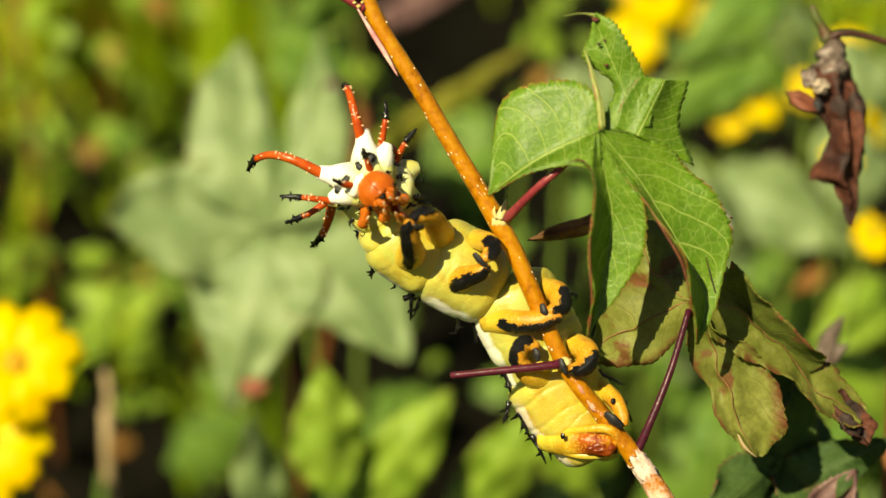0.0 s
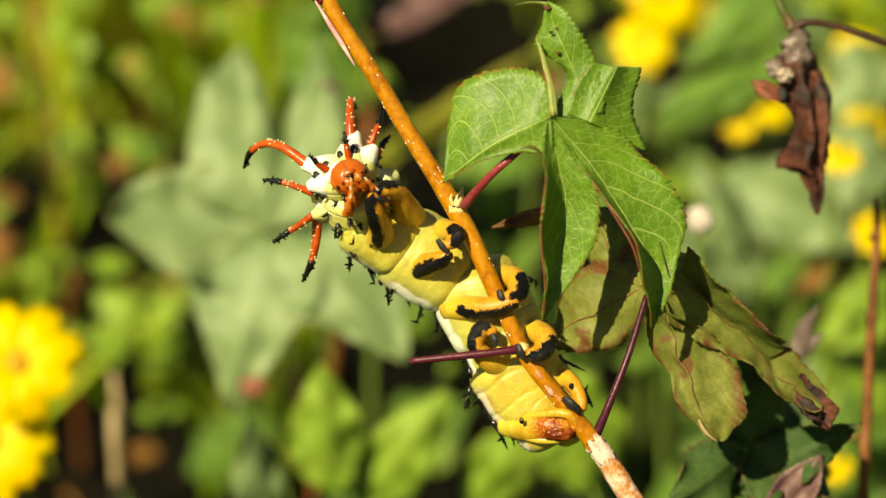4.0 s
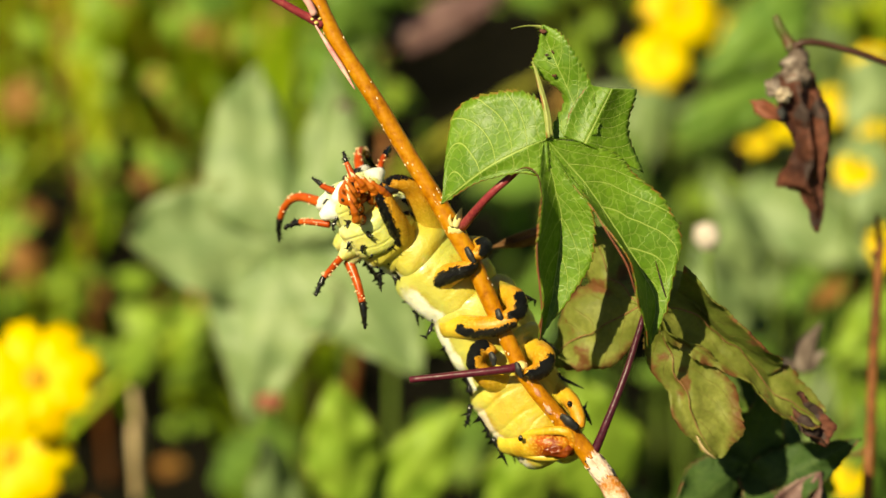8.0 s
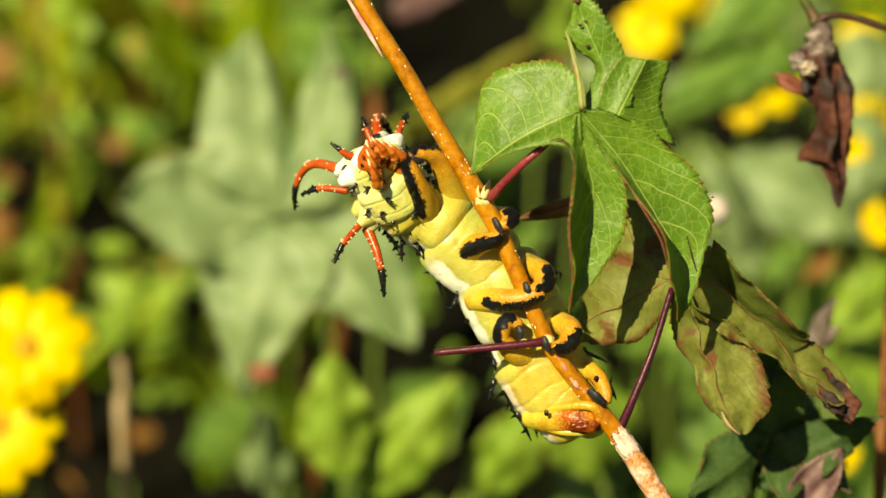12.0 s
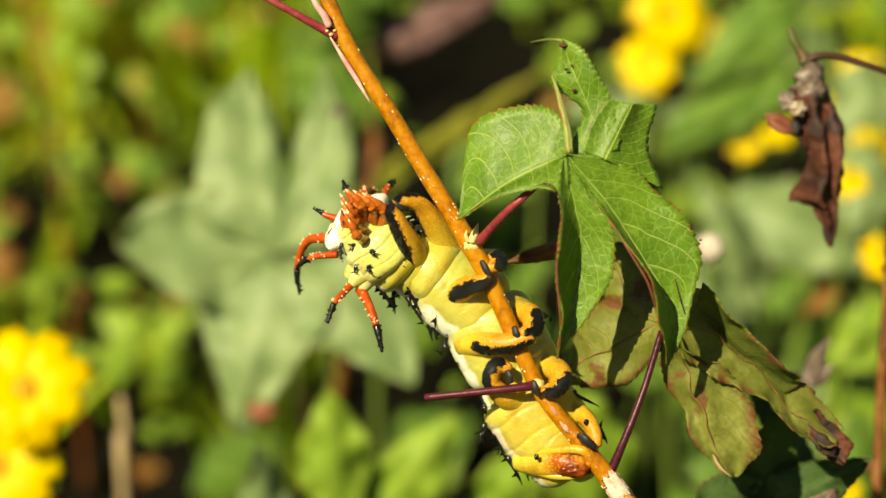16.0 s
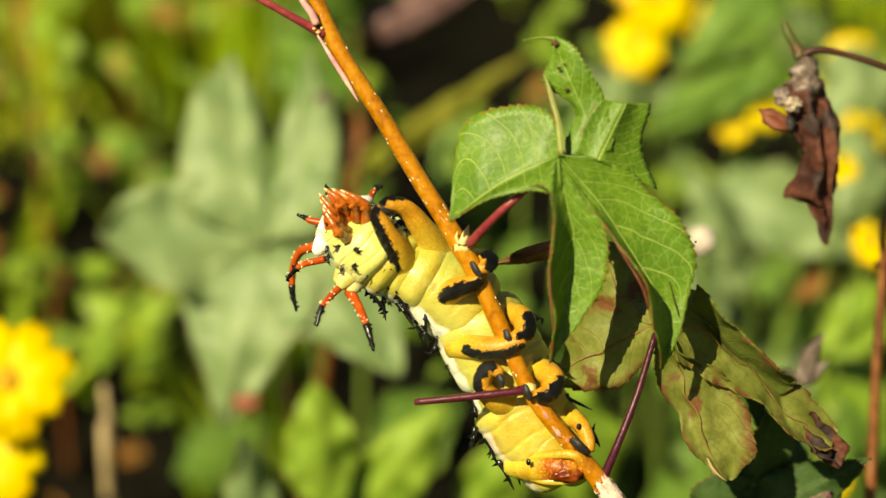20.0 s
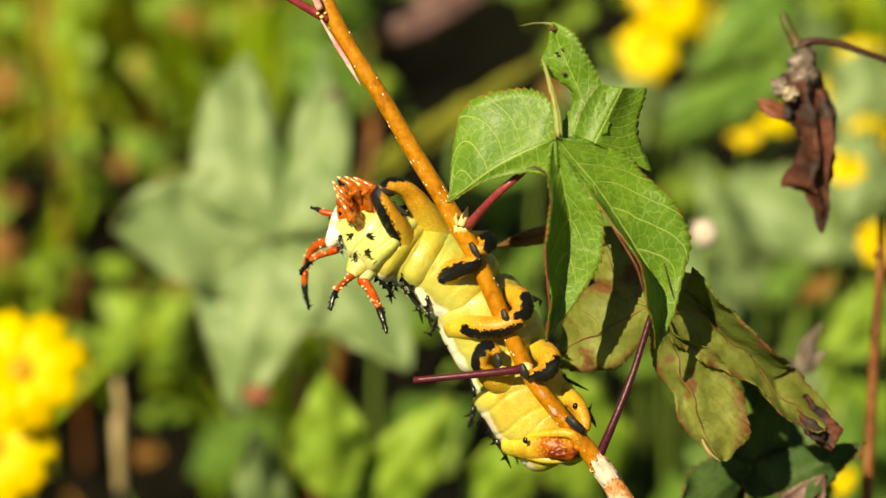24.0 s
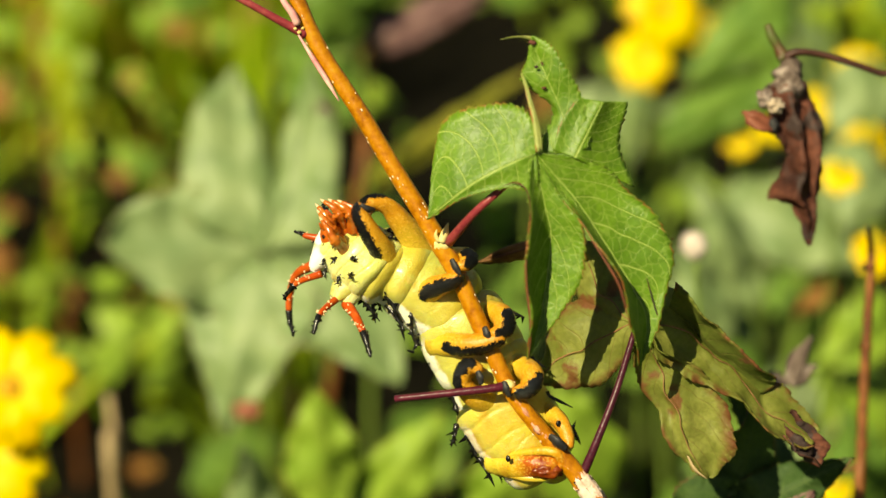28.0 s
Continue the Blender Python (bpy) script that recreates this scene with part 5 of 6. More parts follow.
def spines(rings):
    rnd = random.Random(11)
    for i in range(1, 13):
        r, half, back = RADII[i], HALF[i], BACK[i]
        front = i < 5
        spots = ((0.50, 0.45, 0.5), (0.86, -0.1, 0.6), (1.20, 0.35, 0.6), (1.62, 0.0, 0.8)) if front else ((2.6, 0.2, 1.0),) if i > 5 else ((1.30, 0.30, 0.6), (1.86, -0.3, 1.0), (2.6, 0.2, 1.0))
        for a, z, size in spots:
            for s in (-1, 1):
                d = Vector((math.sin(a) * s, math.cos(a), 0.1 if front else rnd.uniform(-1.0, -0.4)))
                y = math.cos(a)
                root = Vector((math.sin(a) * s * r * 0.98, y * (back if y < 0 else 1) * r * 0.97, z * half))
                bend = Vector((0, 0, -0.16 * size)) + Vector((rnd.uniform(-1, 1), rnd.uniform(-1, 1), 0)) * 0.06
                part("spine", thorn(root, d, (0.28 if front else 0.50) * size * rnd.uniform(0.85, 1.2), bend, 0.044 if front else 0.048, 0.12, i * 10 + int(a * 7) + s), BLACK, rings[i])
    # long branched spines along both flanks
    late = rings_at(11.0)
    near = ((5, (-0.22, -1.66, -0.95), (0.1, -2.21, -0.95)), (6, (0.33, -1.99, -0.95), (0.46, -2.64, -0.95)), (6, (0.22, -2.1, -0.95), (0.67, -1.85, -0.95)), (7, (0.81, -2.59, -0.95), (0.6, -3.11, -0.95)), (7, (1.05, -2.85, -0.95), (1.03, -3.42, -0.95)), (8, (1.12, -3.22, -1.1), (1.29, -3.6, -1.1)), (9, (1.47, -4.03, -0.95), (1.7, -4.62, -0.95)), (10, (1.6, -4.81, -0.95), (1.52, -5.27, -0.95)), (10, (1.87, -5.06, -0.95), (2.12, -5.6, -0.95)), (11, (2.16, -5.6, -0.95), (2.49, -6.16, -0.95)), (12, (2.85, -5.88, -0.8), (3.07, -6.2, -0.8)))
    far = ((8, (2.54, -1.97, -0.95), (3.13, -2.28, -0.95)), (9, (3.14, -3.06, -0.95), (3.62, -3.45, -0.95)), (10, (3.43, -3.93, -0.95), (4.22, -4.38, -0.95)), (11, (4.29, -4.88, -0.95), (4.51, -5.21, -0.95)))
    last = rings_at(24.0)
    for i, a, b in ((4, (-0.83, -1.46, -0.55), (-0.20, -2.20, -0.60)), (5, (-0.21, -1.45, -0.40), (0.32, -2.27, -0.50)), (6, (0.50, -1.90, -0.45), (0.57, -2.59, -0.50)), (5, (-0.23, -0.89, -0.05), (-0.30, -1.13, 0.00))):
        way = Vector(b) - Vector(a)
        part("spine", within_ring(thorn(a, way, way.length, way.orthogonal().normalized() * 0.05, 0.05, 0.2, i + 90), last[i]), BLACK, rings[i])
    for k, (i, a, b) in enumerate(near + far):
        way = Vector(b) - Vector(a)
        part("spine", within_ring(thorn(a, way, way.length * 1.1, way.orthogonal().normalized() * 0.05, 0.046, 0.11, k + 70, 0.24), late[i]), BLACK, rings[i])


caterpillar_rings = build_caterpillar()

# ---- the meadow behind ----
# dark hollows between the plants: middle and half-widths, as slopes from the viewer
GAPS = [(0.024, 0.078, 0.029, 0.028), (-0.014, -0.096, 0.022, 0.025), (0.159, 0.053, 0.008, 0.013), (0.134, 0.025, 0.011, 0.016), (0.186, -0.049, 0.021, 0.012), (0.073, -0.138, 0.012, 0.016), (-0.075, 0.051, 0.007, 0.016), (-0.028, -0.138, 0.010, 0.010), (-0.123, -0.101, 0.018, 0.027), (-0.205, 0.007, 0.012, 0.009), (0.120, -0.115, 0.018, 0.026)]


def far_leaf(name, base, tip, width, bow, label, material=LEAF_MID, group="", seed=0):
    """A single broad leaf on its stalk, from base to tip, as a thing of its own."""
    ob = thing(name, label, "leaf", group)
    a, b = Vector(base), Vector(tip)
    way = b - a
    side = way.cross(Vector((0.2, 0.3, 1))).normalized() * width
    lift = Vector((0, 0.3, 1)) * bow
    mid = [a, a.lerp(b, 0.35) + lift, a.lerp(b, 0.7) + lift * 0.8, b]
    left = [a, a.lerp(b, 0.25) + side * 0.9, a.lerp(b, 0.6) + side * 0.8, b]
    right = [a, a.lerp(b, 0.25) - side * 0.9, a.lerp(b, 0.6) - side * 0.8, b]
    bm = bmesh.new()
    lobe(bm, mid, left, right, 22, 5, 0.1, 14, 0.1, 0.8, seed)
    thicken(part("blade", bm, material, ob), 0.0004)
    part("stalk", tube([b.lerp(a, 1.02), a - way * 0.25 - Vector((0, 0.5, 0.6)), a - way * 0.4 - Vector((0, 8, 4)), a - Vector((0, 30, 14))], [0.12, 0.12, 0.14, 0.2], 12, 6), STALK, ob)
    return ob


def big_leaf():
    ob = thing("sweetgum_leaf", "large pale green five-lobed leaf with a rusty spot", "leaf")
    c = (-5.16, -1.38, -27.00)
    bm = bmesh.new()
    lobe(bm, [c, (-5.77, 0.95, -27.00), (-6.17, 3.33, -28.00), (-6.43, 5.55, -29.00)], [c, (-8.00, 0.13, -27.00), (-7.88, 3.77, -28.00), (-6.47, 5.60, -29.00)], [c, (-4.82, 0.74, -27.50), (-5.48, 4.00, -28.50), (-6.38, 5.51, -29.00)], 26, 6, 0.05, 16, 0.25, 0.5, 1)
    lobe(bm, [c, (-3.97, 0.94, -27.00), (-3.45, 3.28, -27.50), (-3.47, 5.85, -29.00)], [c, (-4.97, 0.95, -27.50), (-4.28, 3.74, -28.00), (-3.53, 5.85, -29.00)], [c, (-2.64, -0.55, -26.50), (-2.43, 3.04, -27.00), (-3.42, 5.81, -29.00)], 26, 6, 0.05, 16, 0.25, 0.5, 2)
    lobe(bm, [c, (-6.74, -1.15, -27.00), (-8.79, -1.55, -26.50), (-10.97, -0.90, -26.00)], [c, (-6.34, -3.49, -27.00), (-8.74, -2.80, -26.00), (-10.98, -1.00, -26.00)], [c, (-6.93, 0.96, -27.00), (-9.83, 0.56, -26.50), (-10.97, -0.80, -26.00)], 26, 6, 0.05, 16, -0.2, 0.5, 3)
    lobe(bm, [c, (-5.87, -3.47, -26.50), (-6.25, -5.53, -26.00), (-6.58, -8.10, -26.50)], [c, (-8.03, -2.63, -27.00), (-7.47, -5.56, -26.50), (-6.63, -8.10, -26.50)], [c, (-3.10, -3.05, -26.00), (-4.69, -5.75, -26.00), (-6.50, -8.10, -26.50)], 26, 6, 0.05, 16, 0.25, 0.5, 4)
    lobe(bm, [c, (-3.44, -2.65, -26.50), (-1.85, -4.31, -26.00), (-0.16, -6.16, -26.00)], [c, (-4.57, -4.29, -26.00), (-2.90, -4.93, -26.00), (-0.24, -6.16, -26.00)], [c, (-1.45, -1.20, -27.00), (-0.20, -3.53, -27.00), (-0.09, -6.08, -26.00)], 26, 6, 0.05, 16, 0.25, 0.5, 5)
    thicken(part("blade", bm, LEAF_FAR, ob, "pale green blade"), 0.0004)
    part("stalk", tube([c, (-4.89, -3.19, -30.00), (-4.72, -7.72, -36.00), (-4.87, -16.34, -44.00), (-5.26, -33.48, -56.00)], [0.16, 0.14, 0.16, 0.2, 0.25], 24, 8), MAROON, ob)
    part("rusty_spot", ball((-5.68, -7.04, -26.00), (0.5, 0.35, 0.12), rough=0.5), DEAD_RED, ob, "rusty dead patch")
    part("rusty_spot", ball((-2.86, 3.82, -27.30), (0.4, 0.4, 0.1), rough=0.5), DEAD_ROSE, ob, "pink patch")


def flower(centre, radius, facing, petals=8, tilt=0.0, seed=0, stalk_to=None):
    """A yellow composite flower: notched petals round a grainy disc, on its stalk."""
    rnd = random.Random(seed)
    ob = thing("yellow_flower", "bright yellow daisy-like meadow flower with broad petals", "flower", "yellow meadow flowers")
    z = Vector(facing).normalized()
    x = z.orthogonal().normalized()
    x = Matrix.Rotation(tilt, 3, z) @ x
    y = z.cross(x)
    c = Vector(centre)
    for k in range(petals):
        a = 2 * math.pi * (k + rnd.uniform(-0.12, 0.12)) / petals
        d, s = x * math.cos(a) + y * math.sin(a), y * math.cos(a) - x * math.sin(a)
        r, w = radius * rnd.uniform(0.9, 1.08), radius * 0.33
        droop = z * -rnd.uniform(0.0, 0.14) * radius
        mid = [c + d * radius * 0.14, c + d * r * 0.55 + z * radius * 0.06, c + d * r * 0.93 + droop]
        left = [c + d * radius * 0.14 + s * w * 0.3, c + d * r * 0.6 + s * w, c + d * r + s * w * 0.42 + droop]
        right = [c + d * radius * 0.14 - s * w * 0.3, c + d * r * 0.6 - s * w, c + d * r - s * w * 0.42 + droop]
        bm = bmesh.new()
        lobe(bm, mid, left, right, 10, 3, 0.0, 1, radius * 0.02, 0.08, k + seed)
        thicken(part("petal", bm, PETAL, ob), 0.0004)
    bm = ball((0, 0, 0), (radius * 0.2, radius * 0.2, radius * 0.12), rough=0.2)
    bm.transform(Matrix.Translation(c * CM) @ Matrix((x, y, z)).transposed().to_4x4())
    part("disc", bm, DISC, ob, "orange-yellow grainy disc")
    end = c + Vector((rnd.uniform(-3, 3), -28, -22)) if stalk_to is None else Vector(stalk_to)
    part("stalk", tube([c - z * 0.1, c - z * radius * 0.8 - Vector((0, radius * 0.4, 0)), c.lerp(end, 0.5) - z, end], [0.10, 0.09, 0.11, 0.13], 16, 7), STALK, ob)
    return ob


def blades(name, label, material, count, seed, area, height, width, lean, patch, short=False):
    """Many grass blades over a patch of ground that thins out to its edge, as one mesh (metres)."""
    rnd = random.Random(seed)
    verts, faces = [], []
    for k in range(count):
        x, y = rnd.uniform(*area[:2]), rnd.uniform(*area[2:])
        far = math.hypot(x - patch[0], y - patch[1]) / patch[2] + 0.35 * noise.noise(Vector((x * 1.7, y * 1.7, seed)))
        if rnd.random() < (far - 0.7) * 2.2:
            continue
        sx = x / (y + 0.41) if y > -0.3 else 9.0
        if short and (abs(sx) < 0.30 and y < 1.2 or -0.04 < sx < 0.06 and y < 2.4):
            continue
        if not short and y > 0.5 and -0.055 < sx < 0.06:
            continue
        h, w = rnd.uniform(*height), rnd.uniform(*width)
        a, b = rnd.uniform(0, 2 * math.pi), rnd.uniform(*lean)
        dx, dy = math.cos(a), math.sin(a)
        px, py = -dy * w / 2, dx * w / 2
        base = len(verts)
        for i in range(6):
            f = i / 5
            o = b * h * f * f
            z = h * f * (1 - 0.25 * f * b)
            k2 = 1 - f ** 2.2
            for s in (-1, 0, 1):
                verts.append((x + dx * (o + (0.25 * w if s == 0 else 0)) + px * s * k2, y + dy * (o + (0.25 * w if s == 0 else 0)) + py * s * k2, z - 0.02))
        for i in range(5):
            for s in (0, 1):
                q = base + i * 3 + s
                faces.append((q, q + 1, q + 4, q + 3))
    data = bpy.data.meshes.new(name)
    data.from_pydata(verts, [], faces)
    data.materials.append(material)
    for p in data.polygons:
        p.use_smooth = True
    return tagged(new(name, data), label, "grass", kind="stuff")


def undergrowth(name, label, material, count, seed, box, size):
    """Many small leaves at all heights, as one mesh (centimetres in the plant's frame)."""
    rnd = random.Random(seed)
    bm = bmesh.new()
    for k in range(count):
        c = Vector([rnd.uniform(box[2 * i], box[2 * i + 1]) for i in range(3)])
        if any(((c.x / (45 - c.z) - gx) / rx) ** 2 + ((c.y / (45 - c.z) - gy) / ry) ** 2 < 1 for gx, gy, rx, ry in GAPS):
            continue
        s = rnd.uniform(*size)
        a = rnd.uniform(0, 2 * math.pi)
        d = Vector((math.cos(a), math.sin(a) * 0.8, rnd.uniform(-0.5, 0.5))).normalized()
        n = Vector((rnd.uniform(-0.7, 0.7), rnd.uniform(0.0, 1.0), rnd.uniform(0.1, 1))).normalized()
        w = d.cross(n).normalized() * s * rnd.uniform(0.28, 0.5)
        lobe(bm, [c, c + d * s * 0.5 + n * s * 0.12, c + d * s], [c, c + d * s * 0.45 + w, c + d * s], [c, c + d * s * 0.45 - w, c + d * s], 6, 2, 0.0, 1, 0.0, 0.3, k)
    ob = new(name, mesh_of(name, bm, material))
    ob.matrix_world = PLAN
    return tagged(ob, label, "foliage", kind="stuff")


big_leaf()
# broad leaves low in the meadow
SUNNY_LEAVES = [((-2.79, -11.02, -26.5), (-3.3, -6.03, -25.0), 1.47, 0.5),
        ((-1.99, -11.98, -28.0), (1.51, -7.12, -26.5), 1.42, 0.5),
        ((2.39, -12.21, -30.0), (5.03, -8.0, -28.5), 1.37, 0.5),
        ((7.17, -11.66, -30.0), (5.76, -6.13, -28.5), 1.99, 0.6),
        ((20.86, -3.78, -36.0), (16.53, -6.38, -34.5), 1.48, 0.5),
        ((21.71, -10.0, -38.0), (16.92, -6.76, -36.5), 1.96, 0.6),
        ((11.55, -9.25, -11.0), (11.07, -6.76, -9.5), 0.73, 0.2)]
PALE_LEAVES = [((-5.38, -11.88, -27.0), (-5.93, -8.1, -25.5), 0.98, 0.4),
        ((14.77, -3.77, -40.0), (12.21, 1.69, -38.5), 1.45, 0.8),
        ((13.98, 1.06, -42.0), (19.78, -2.44, -40.5), 2.25, 0.6),
        ((19.57, 3.12, -38.0), (18.28, -1.2, -36.5), 1.96, 0.5),
        ((21.51, 6.75, -44.0), (19.21, 2.96, -42.5), 1.83, 0.4),
        ((13.25, -5.45, -38.0), (11.39, -1.28, -36.5), 1.47, 0.5)]
GREEN_LEAVES = [((18.18, 10.63, -46.0), (12.54, 5.86, -44.5), 1.55, 0.5),
        ((17.44, 6.85, -46.0), (11.0, 3.05, -44.5), 1.47, 0.5),
        ((18.61, -12.36, -34.0), (17.32, -7.62, -32.5), 1.63, 0.6),
        ((-2.37, 7.56, -40.0), (-3.77, 10.64, -38.5), 2.25, 0.5),
        ((-5.09, 8.45, -44.0), (-1.39, 10.15, -42.5), 1.57, 0.4),
        ((6.98, 3.73, -46.0), (10.11, 1.05, -44.5), 1.61, 0.4),
        ((10.52, -2.73, -48.0), (8.41, 1.07, -46.5), 1.92, 0.5)]
for leaf_rows, leaf_matter, leaf_words in ((SUNNY_LEAVES, LEAF_SUNNY, "broad yellow-green meadow leaf, sunlight put into its colour"), (PALE_LEAVES, LEAF_FAR, "broad pale sage-green meadow leaf"), (GREEN_LEAVES, LEAF_MID, "broad mid-green meadow leaf")):
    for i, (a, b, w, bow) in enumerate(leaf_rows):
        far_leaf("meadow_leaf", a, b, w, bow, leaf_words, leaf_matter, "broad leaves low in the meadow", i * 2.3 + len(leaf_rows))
# lower leaves whose dark colour stands for the shade they hang in
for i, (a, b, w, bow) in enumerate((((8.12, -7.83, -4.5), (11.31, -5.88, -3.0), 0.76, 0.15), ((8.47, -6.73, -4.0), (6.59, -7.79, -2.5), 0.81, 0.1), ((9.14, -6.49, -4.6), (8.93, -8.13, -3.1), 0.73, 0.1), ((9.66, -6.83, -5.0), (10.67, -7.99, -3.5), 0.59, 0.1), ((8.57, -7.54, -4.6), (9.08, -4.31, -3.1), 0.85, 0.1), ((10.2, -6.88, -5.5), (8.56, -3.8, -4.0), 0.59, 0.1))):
    far_leaf("shaded_leaf", a, b, w, bow, "green leaf low on the young tree, darkened in colour for shade", LEAF_SHADED, "dull lower leaves", i * 3.1)
far_leaf("rosy_dead_leaf", (9.23, -8.27, -3.6), (10.43, -6.74, -3.4), 0.52, 0.1, "withered pinkish-brown leaf among green ones", ROSY_FAR, "", 5)
far_leaf("rosy_dead_leaf", (-2.24, 7.37, -42.0), (4.09, 10.04, -40.0), 0.95, 0.3, "withered purplish-pink leaf lying in the meadow", ROSY_FAR, "", 6)
far_leaf("olive_blade", (-3.49, 0.47, -46.0), (6.14, 6.91, -44.0), 0.62, 0.6, "long olive leaf blade arching behind the twig", LEAF_OLIVE, "", 8)
far_leaf("rusty_leaf", (17.49, -3.11, -36.0), (16.0, -4.17, -35.0), 0.36, 0.2, "small rusty-orange withered leaf", RUSTY, "", 9)
far_leaf("rusty_leaf", (6.95, 5.73, -44.0), (5.47, 4.2, -43.0), 0.6, 0.2, "small rusty-orange withered leaf", RUSTY, "", 12)

flower((-13.94, -5.98, -24.00), 2.35, (0.25, 0.35, 1), 8, 0.3, 1)
flower((-15.18, -8.82, -25.00), 2.4, (0.1, 0.1, 1), 8, 0.1, 2)
for i, (c, r) in enumerate((((12.01, 9.63, -47.00), 2.1), ((10.92, 7.22, -47.00), 1.5), ((13.83, 8.50, -48.00), 1.1), ((16.95, 4.1, -46.0), 1.0), ((19.34, 4.92, -47.0), 1.0), ((15.48, 3.38, -46.0), 0.85), ((18.27, -1.63, -31.00), 0.95), ((16.95, 1.41, -31.00), 0.8), ((20.93, 6.65, -46.00), 1.2), ((20.08, 2.82, -40.0), 1.25), ((15.62, -10.08, -26.00), 0.7))):
    flower(c, r, (0.2 - 0.15 * (i % 3), 0.15 + 0.1 * (i % 4), 0.9), 8, 0.4 * i, 10 + i)


def brown_stem():
    ob = thing("brown_stem", "dry reddish-brown upright plant stem", "stem")
    part("stem", tube([(13.06, -0.29, -9.00), (13.12, -1.24, -9.00), (13.05, -2.51, -9.00), (12.93, -4.40, -9.00), (12.84, -6.62, -9.00), (12.75, -8.53, -9.00), (12.84, -18.42, -10.00), (13.14, -44.56, -12.00)], [0.06, 0.10, 0.13, 0.14, 0.15, 0.16, 0.18, 0.2], 40, 10, rough=0.2), STALK_BROWN, ob)
    for q in ((13.07, -1.40, -9.00), (12.98, -3.61, -9.00), (12.86, -6.31, -9.00)):
        part("joint", ball(q, (0.17, 0.13, 0.16), rough=0.4), STALK_BROWN, ob)
    part("side_twig", tube([(12.84, -6.78, -9.00), (12.44, -7.02, -9.00), (12.09, -6.96, -9.20)], [0.08, 0.06, 0.03], 8, 7), STALK_BROWN, ob)


def seed_head():
    ob = thing("seed_head", "small round whitish seed head on a thin stalk", "seed head")
    part("head", ball((9.09, -0.92, -15.00), (0.40, 0.44, 0.38), rough=0.35), WHITE_BLOOM, ob)
    part("stalk", tube([(9.12, -1.39, -15.00), (9.38, -3.47, -16.00), (9.85, -9.57, -16.00), (11.38, -26.34, -22.00), (12.34, -57.02, -28.00)], [0.06, 0.06, 0.08, 0.1, 0.12], 20, 6), STALK, ob)


def grey_husk():
    ob = thing("dried_husk", "small grey-brown dried husk on a shoot", "dried husk")
    for k, (tip, wide) in enumerate((((11.47, -3.32, -9.00), 0.26), ((11.66, -4.12, -9.20), 0.24), ((10.16, -4.37, -8.80), 0.2))):
        root = Vector((10.83, -4.63, -9.00))
        tip = Vector(tip)
        side = (tip - root).cross(Vector((0, 0, 1))).normalized() * wide
        bm = bmesh.new()
        lobe(bm, [root, root.lerp(tip, 0.5), tip], [root - side * 0.5, root.lerp(tip, 0.5) - side, tip], [root + side * 0.5, root.lerp(tip, 0.5) + side, tip], 14, 4, 0.0, 1, 0.12, 0.4, k + 30)
        thicken(part("bract", bm, DEAD_GREY, ob), 0.0005)
    part("shoot", tube([(10.56, -4.55, -9.00), (10.45, -5.37, -9.30), (10.47, -8.02, -10.00), (11.42, -19.73, -14.00), (12.68, -50.79, -20.00)], [0.08, 0.08, 0.1, 0.13, 0.16], 20, 7), STALK_BROWN, ob)


brown_stem()
seed_head()
grey_husk()
for i, (a, b) in enumerate((((-2.46, -1.10, -40.00), (-1.91, 8.25, -44.00)), ((-11.95, -12.15, -34.00), (-11.96, -7.16, -33.00)), ((-19.14, -1.17, -60.00), (-20.67, 10.15, -62.00)))):
    ob = thing("dry_stalk", "thin dry brown stalk in the meadow", "stalk", "dry stalks in the meadow")
    a, b = Vector(a), Vector(b)
    part("stem", tube([b, b.lerp(a, 0.5) + Vector((0.2, 0, 0)), a, a - Vector((7 if i == 0 else 0, 40, 18))], [0.14, 0.2, 0.22, 0.25], 16, 7, rough=0.2), STRAW if i == 1 else STALK_BROWN, ob)

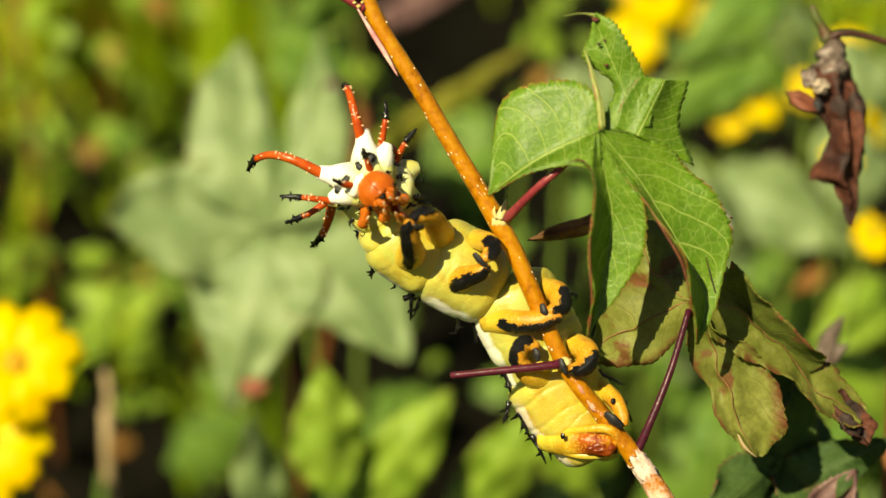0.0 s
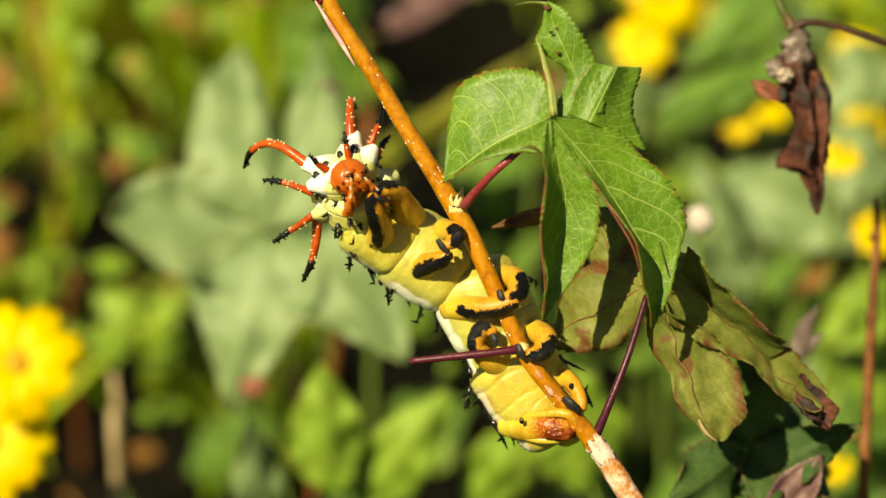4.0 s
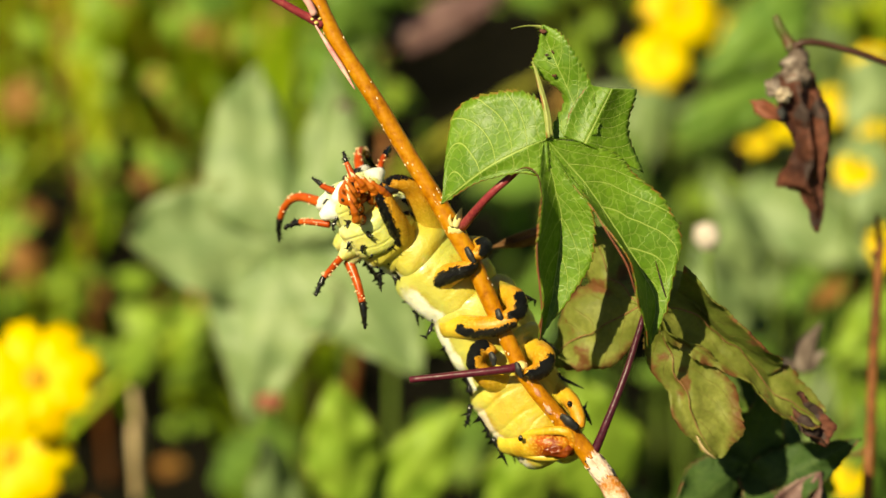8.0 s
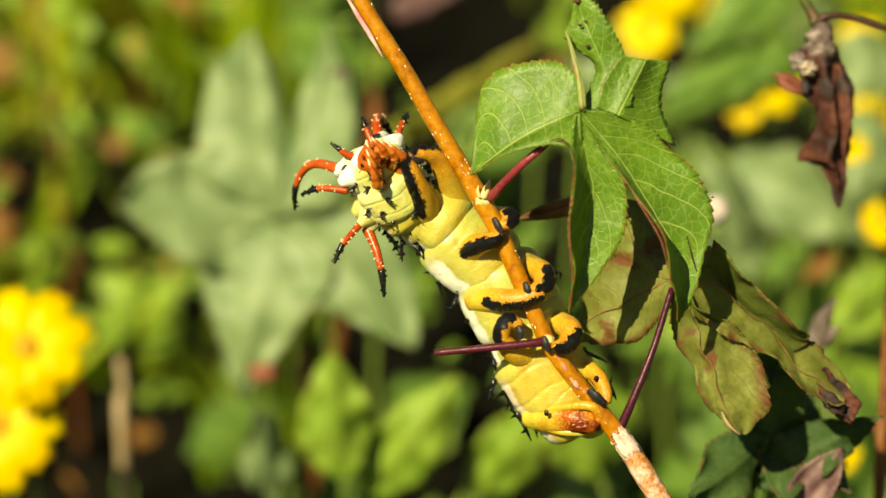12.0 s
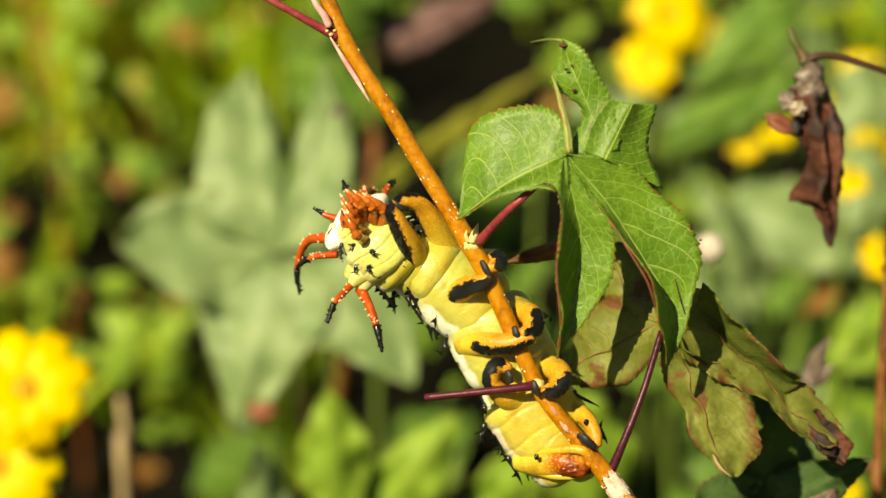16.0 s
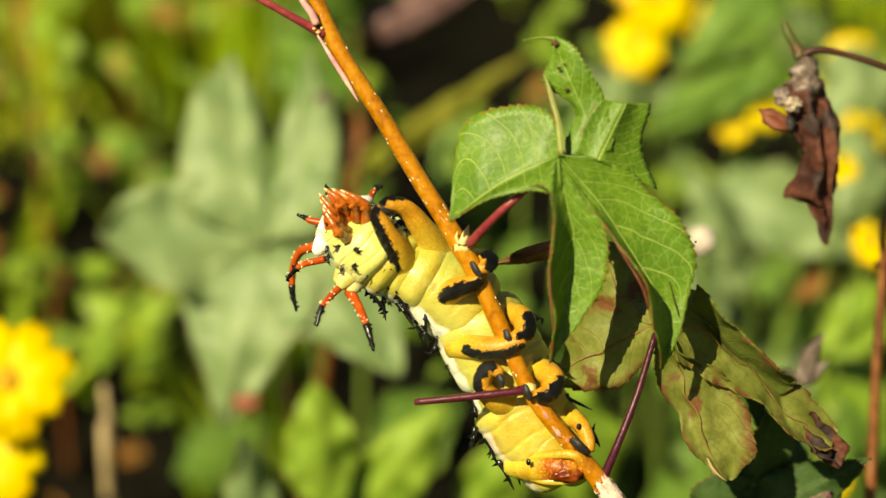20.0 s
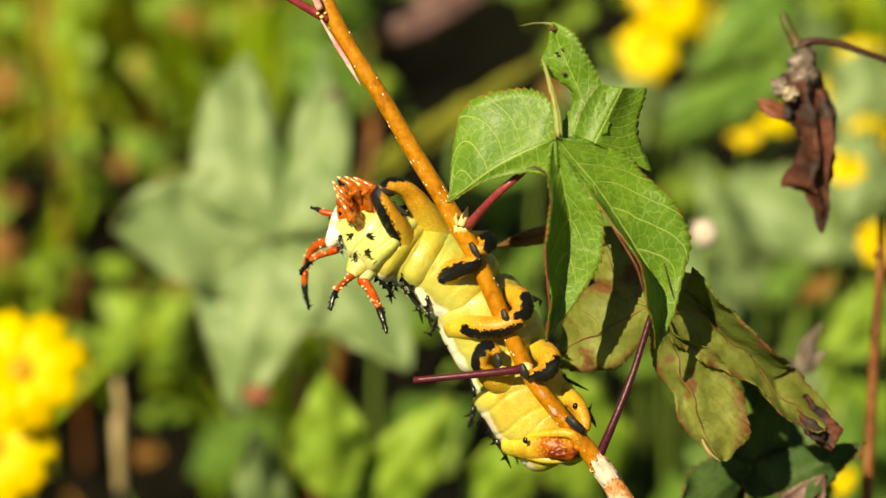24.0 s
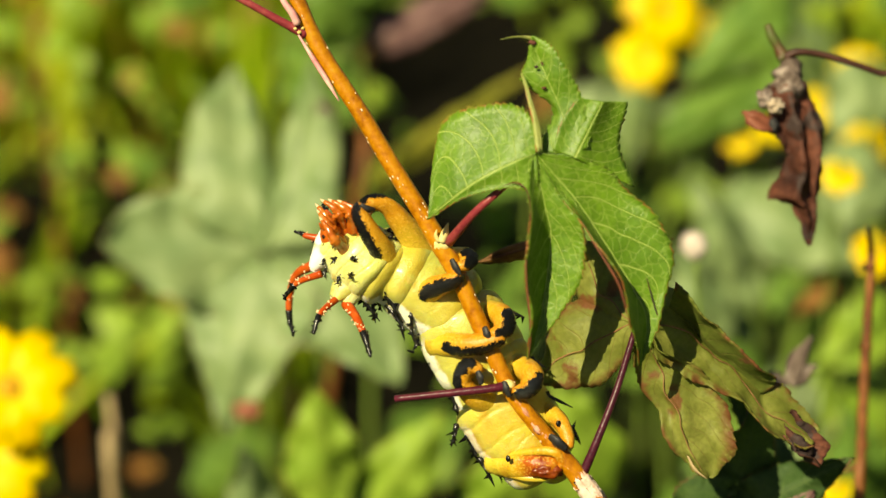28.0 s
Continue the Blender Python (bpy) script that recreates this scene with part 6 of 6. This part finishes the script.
undergrowth("pale_foliage", "pale green broad meadow foliage", LEAF_FAR, 36, 4, (6, 46, -20, 26, -66, -50), (3.5, 7.0))
undergrowth("meadow_foliage", "dense mixed green meadow foliage", LEAF_MID, 270, 3, (-14, 42, -34, 30, -75, -46), (2.5, 6.0))
undergrowth("small_foliage", "small leaves brightened in colour as if sunlit, among the broad ones", LEAF_SUNNY, 150, 14, (-4, 40, -20, 26, -70, -46), (1.2, 2.6))
undergrowth("low_foliage", "low green foliage near the ground", LEAF_MID, 220, 5, (-8, 40, -46, -14, -60, -36), (3.0, 6.0))
blades("grass", "tall yellow-green meadow grass", GRASS, 7600, 7, (-2.4, -0.08, 0.95, 3.3), (0.22, 0.58), (0.005, 0.014), (0.1, 0.5), (-0.65, 1.65, 1.35))
undergrowth("left_foliage", "small yellow-green leaves among the grass", LEAF_SUNNY, 190, 21, (-36, -9, -12, 18, -84, -50), (1.2, 3.0))
undergrowth("rusty_foliage", "scattered rusty withered leaves among the grass", RUSTY, 60, 22, (-36, -8, -16, 14, -80, -48), (1.0, 2.6))
blades("low_grass", "low yellow-green grass under the broad leaves", GRASS, 140, 27, (-0.9, -0.06, 0.50, 0.85), (0.06, 0.20), (0.005, 0.013), (0.2, 0.8), (-0.4, 0.55, 0.7))
blades("broad_grass", "broad bright green grass blades", GRASS, 600, 17, (-1.8, -0.10, 1.15, 2.6), (0.25, 0.50), (0.012, 0.022), (0.2, 0.7), (-0.6, 1.5, 1.1))
blades("grass", "tall yellow-green meadow grass", GRASS, 900, 8, (0.35, 2.4, 0.8, 3.2), (0.20, 0.5), (0.006, 0.012), (0.1, 0.7), (1.2, 1.8, 1.3))
blades("dry_grass", "rust-brown dry grass stems", GRASS_RUST, 900, 9, (-2.0, -0.08, 0.95, 2.8), (0.2, 0.5), (0.004, 0.014), (0.1, 0.6), (-0.6, 1.0, 1.2))
blades("short_grass", "short green meadow grass all round", GRASS, 46000, 12, (-6.0, 6.0, -5.0, 7.0), (0.06, 0.24), (0.006, 0.016), (0.2, 0.9), (0.0, 0.8, 6.2), True)


def motions():
    """The caterpillar's rings bend from the curled to the raised stance and shift their grip."""
    times = sorted({r[0] for r in FRONT} | {r[0] for r in THIRD} | {r[0] for r in FOURTH})
    poses = [rings_at(t) for t in times]
    for i, ring in enumerate(caterpillar_rings[:8]):
        walk(ring, [(t, p[i]) for t, p in zip(times, poses)])


motions()
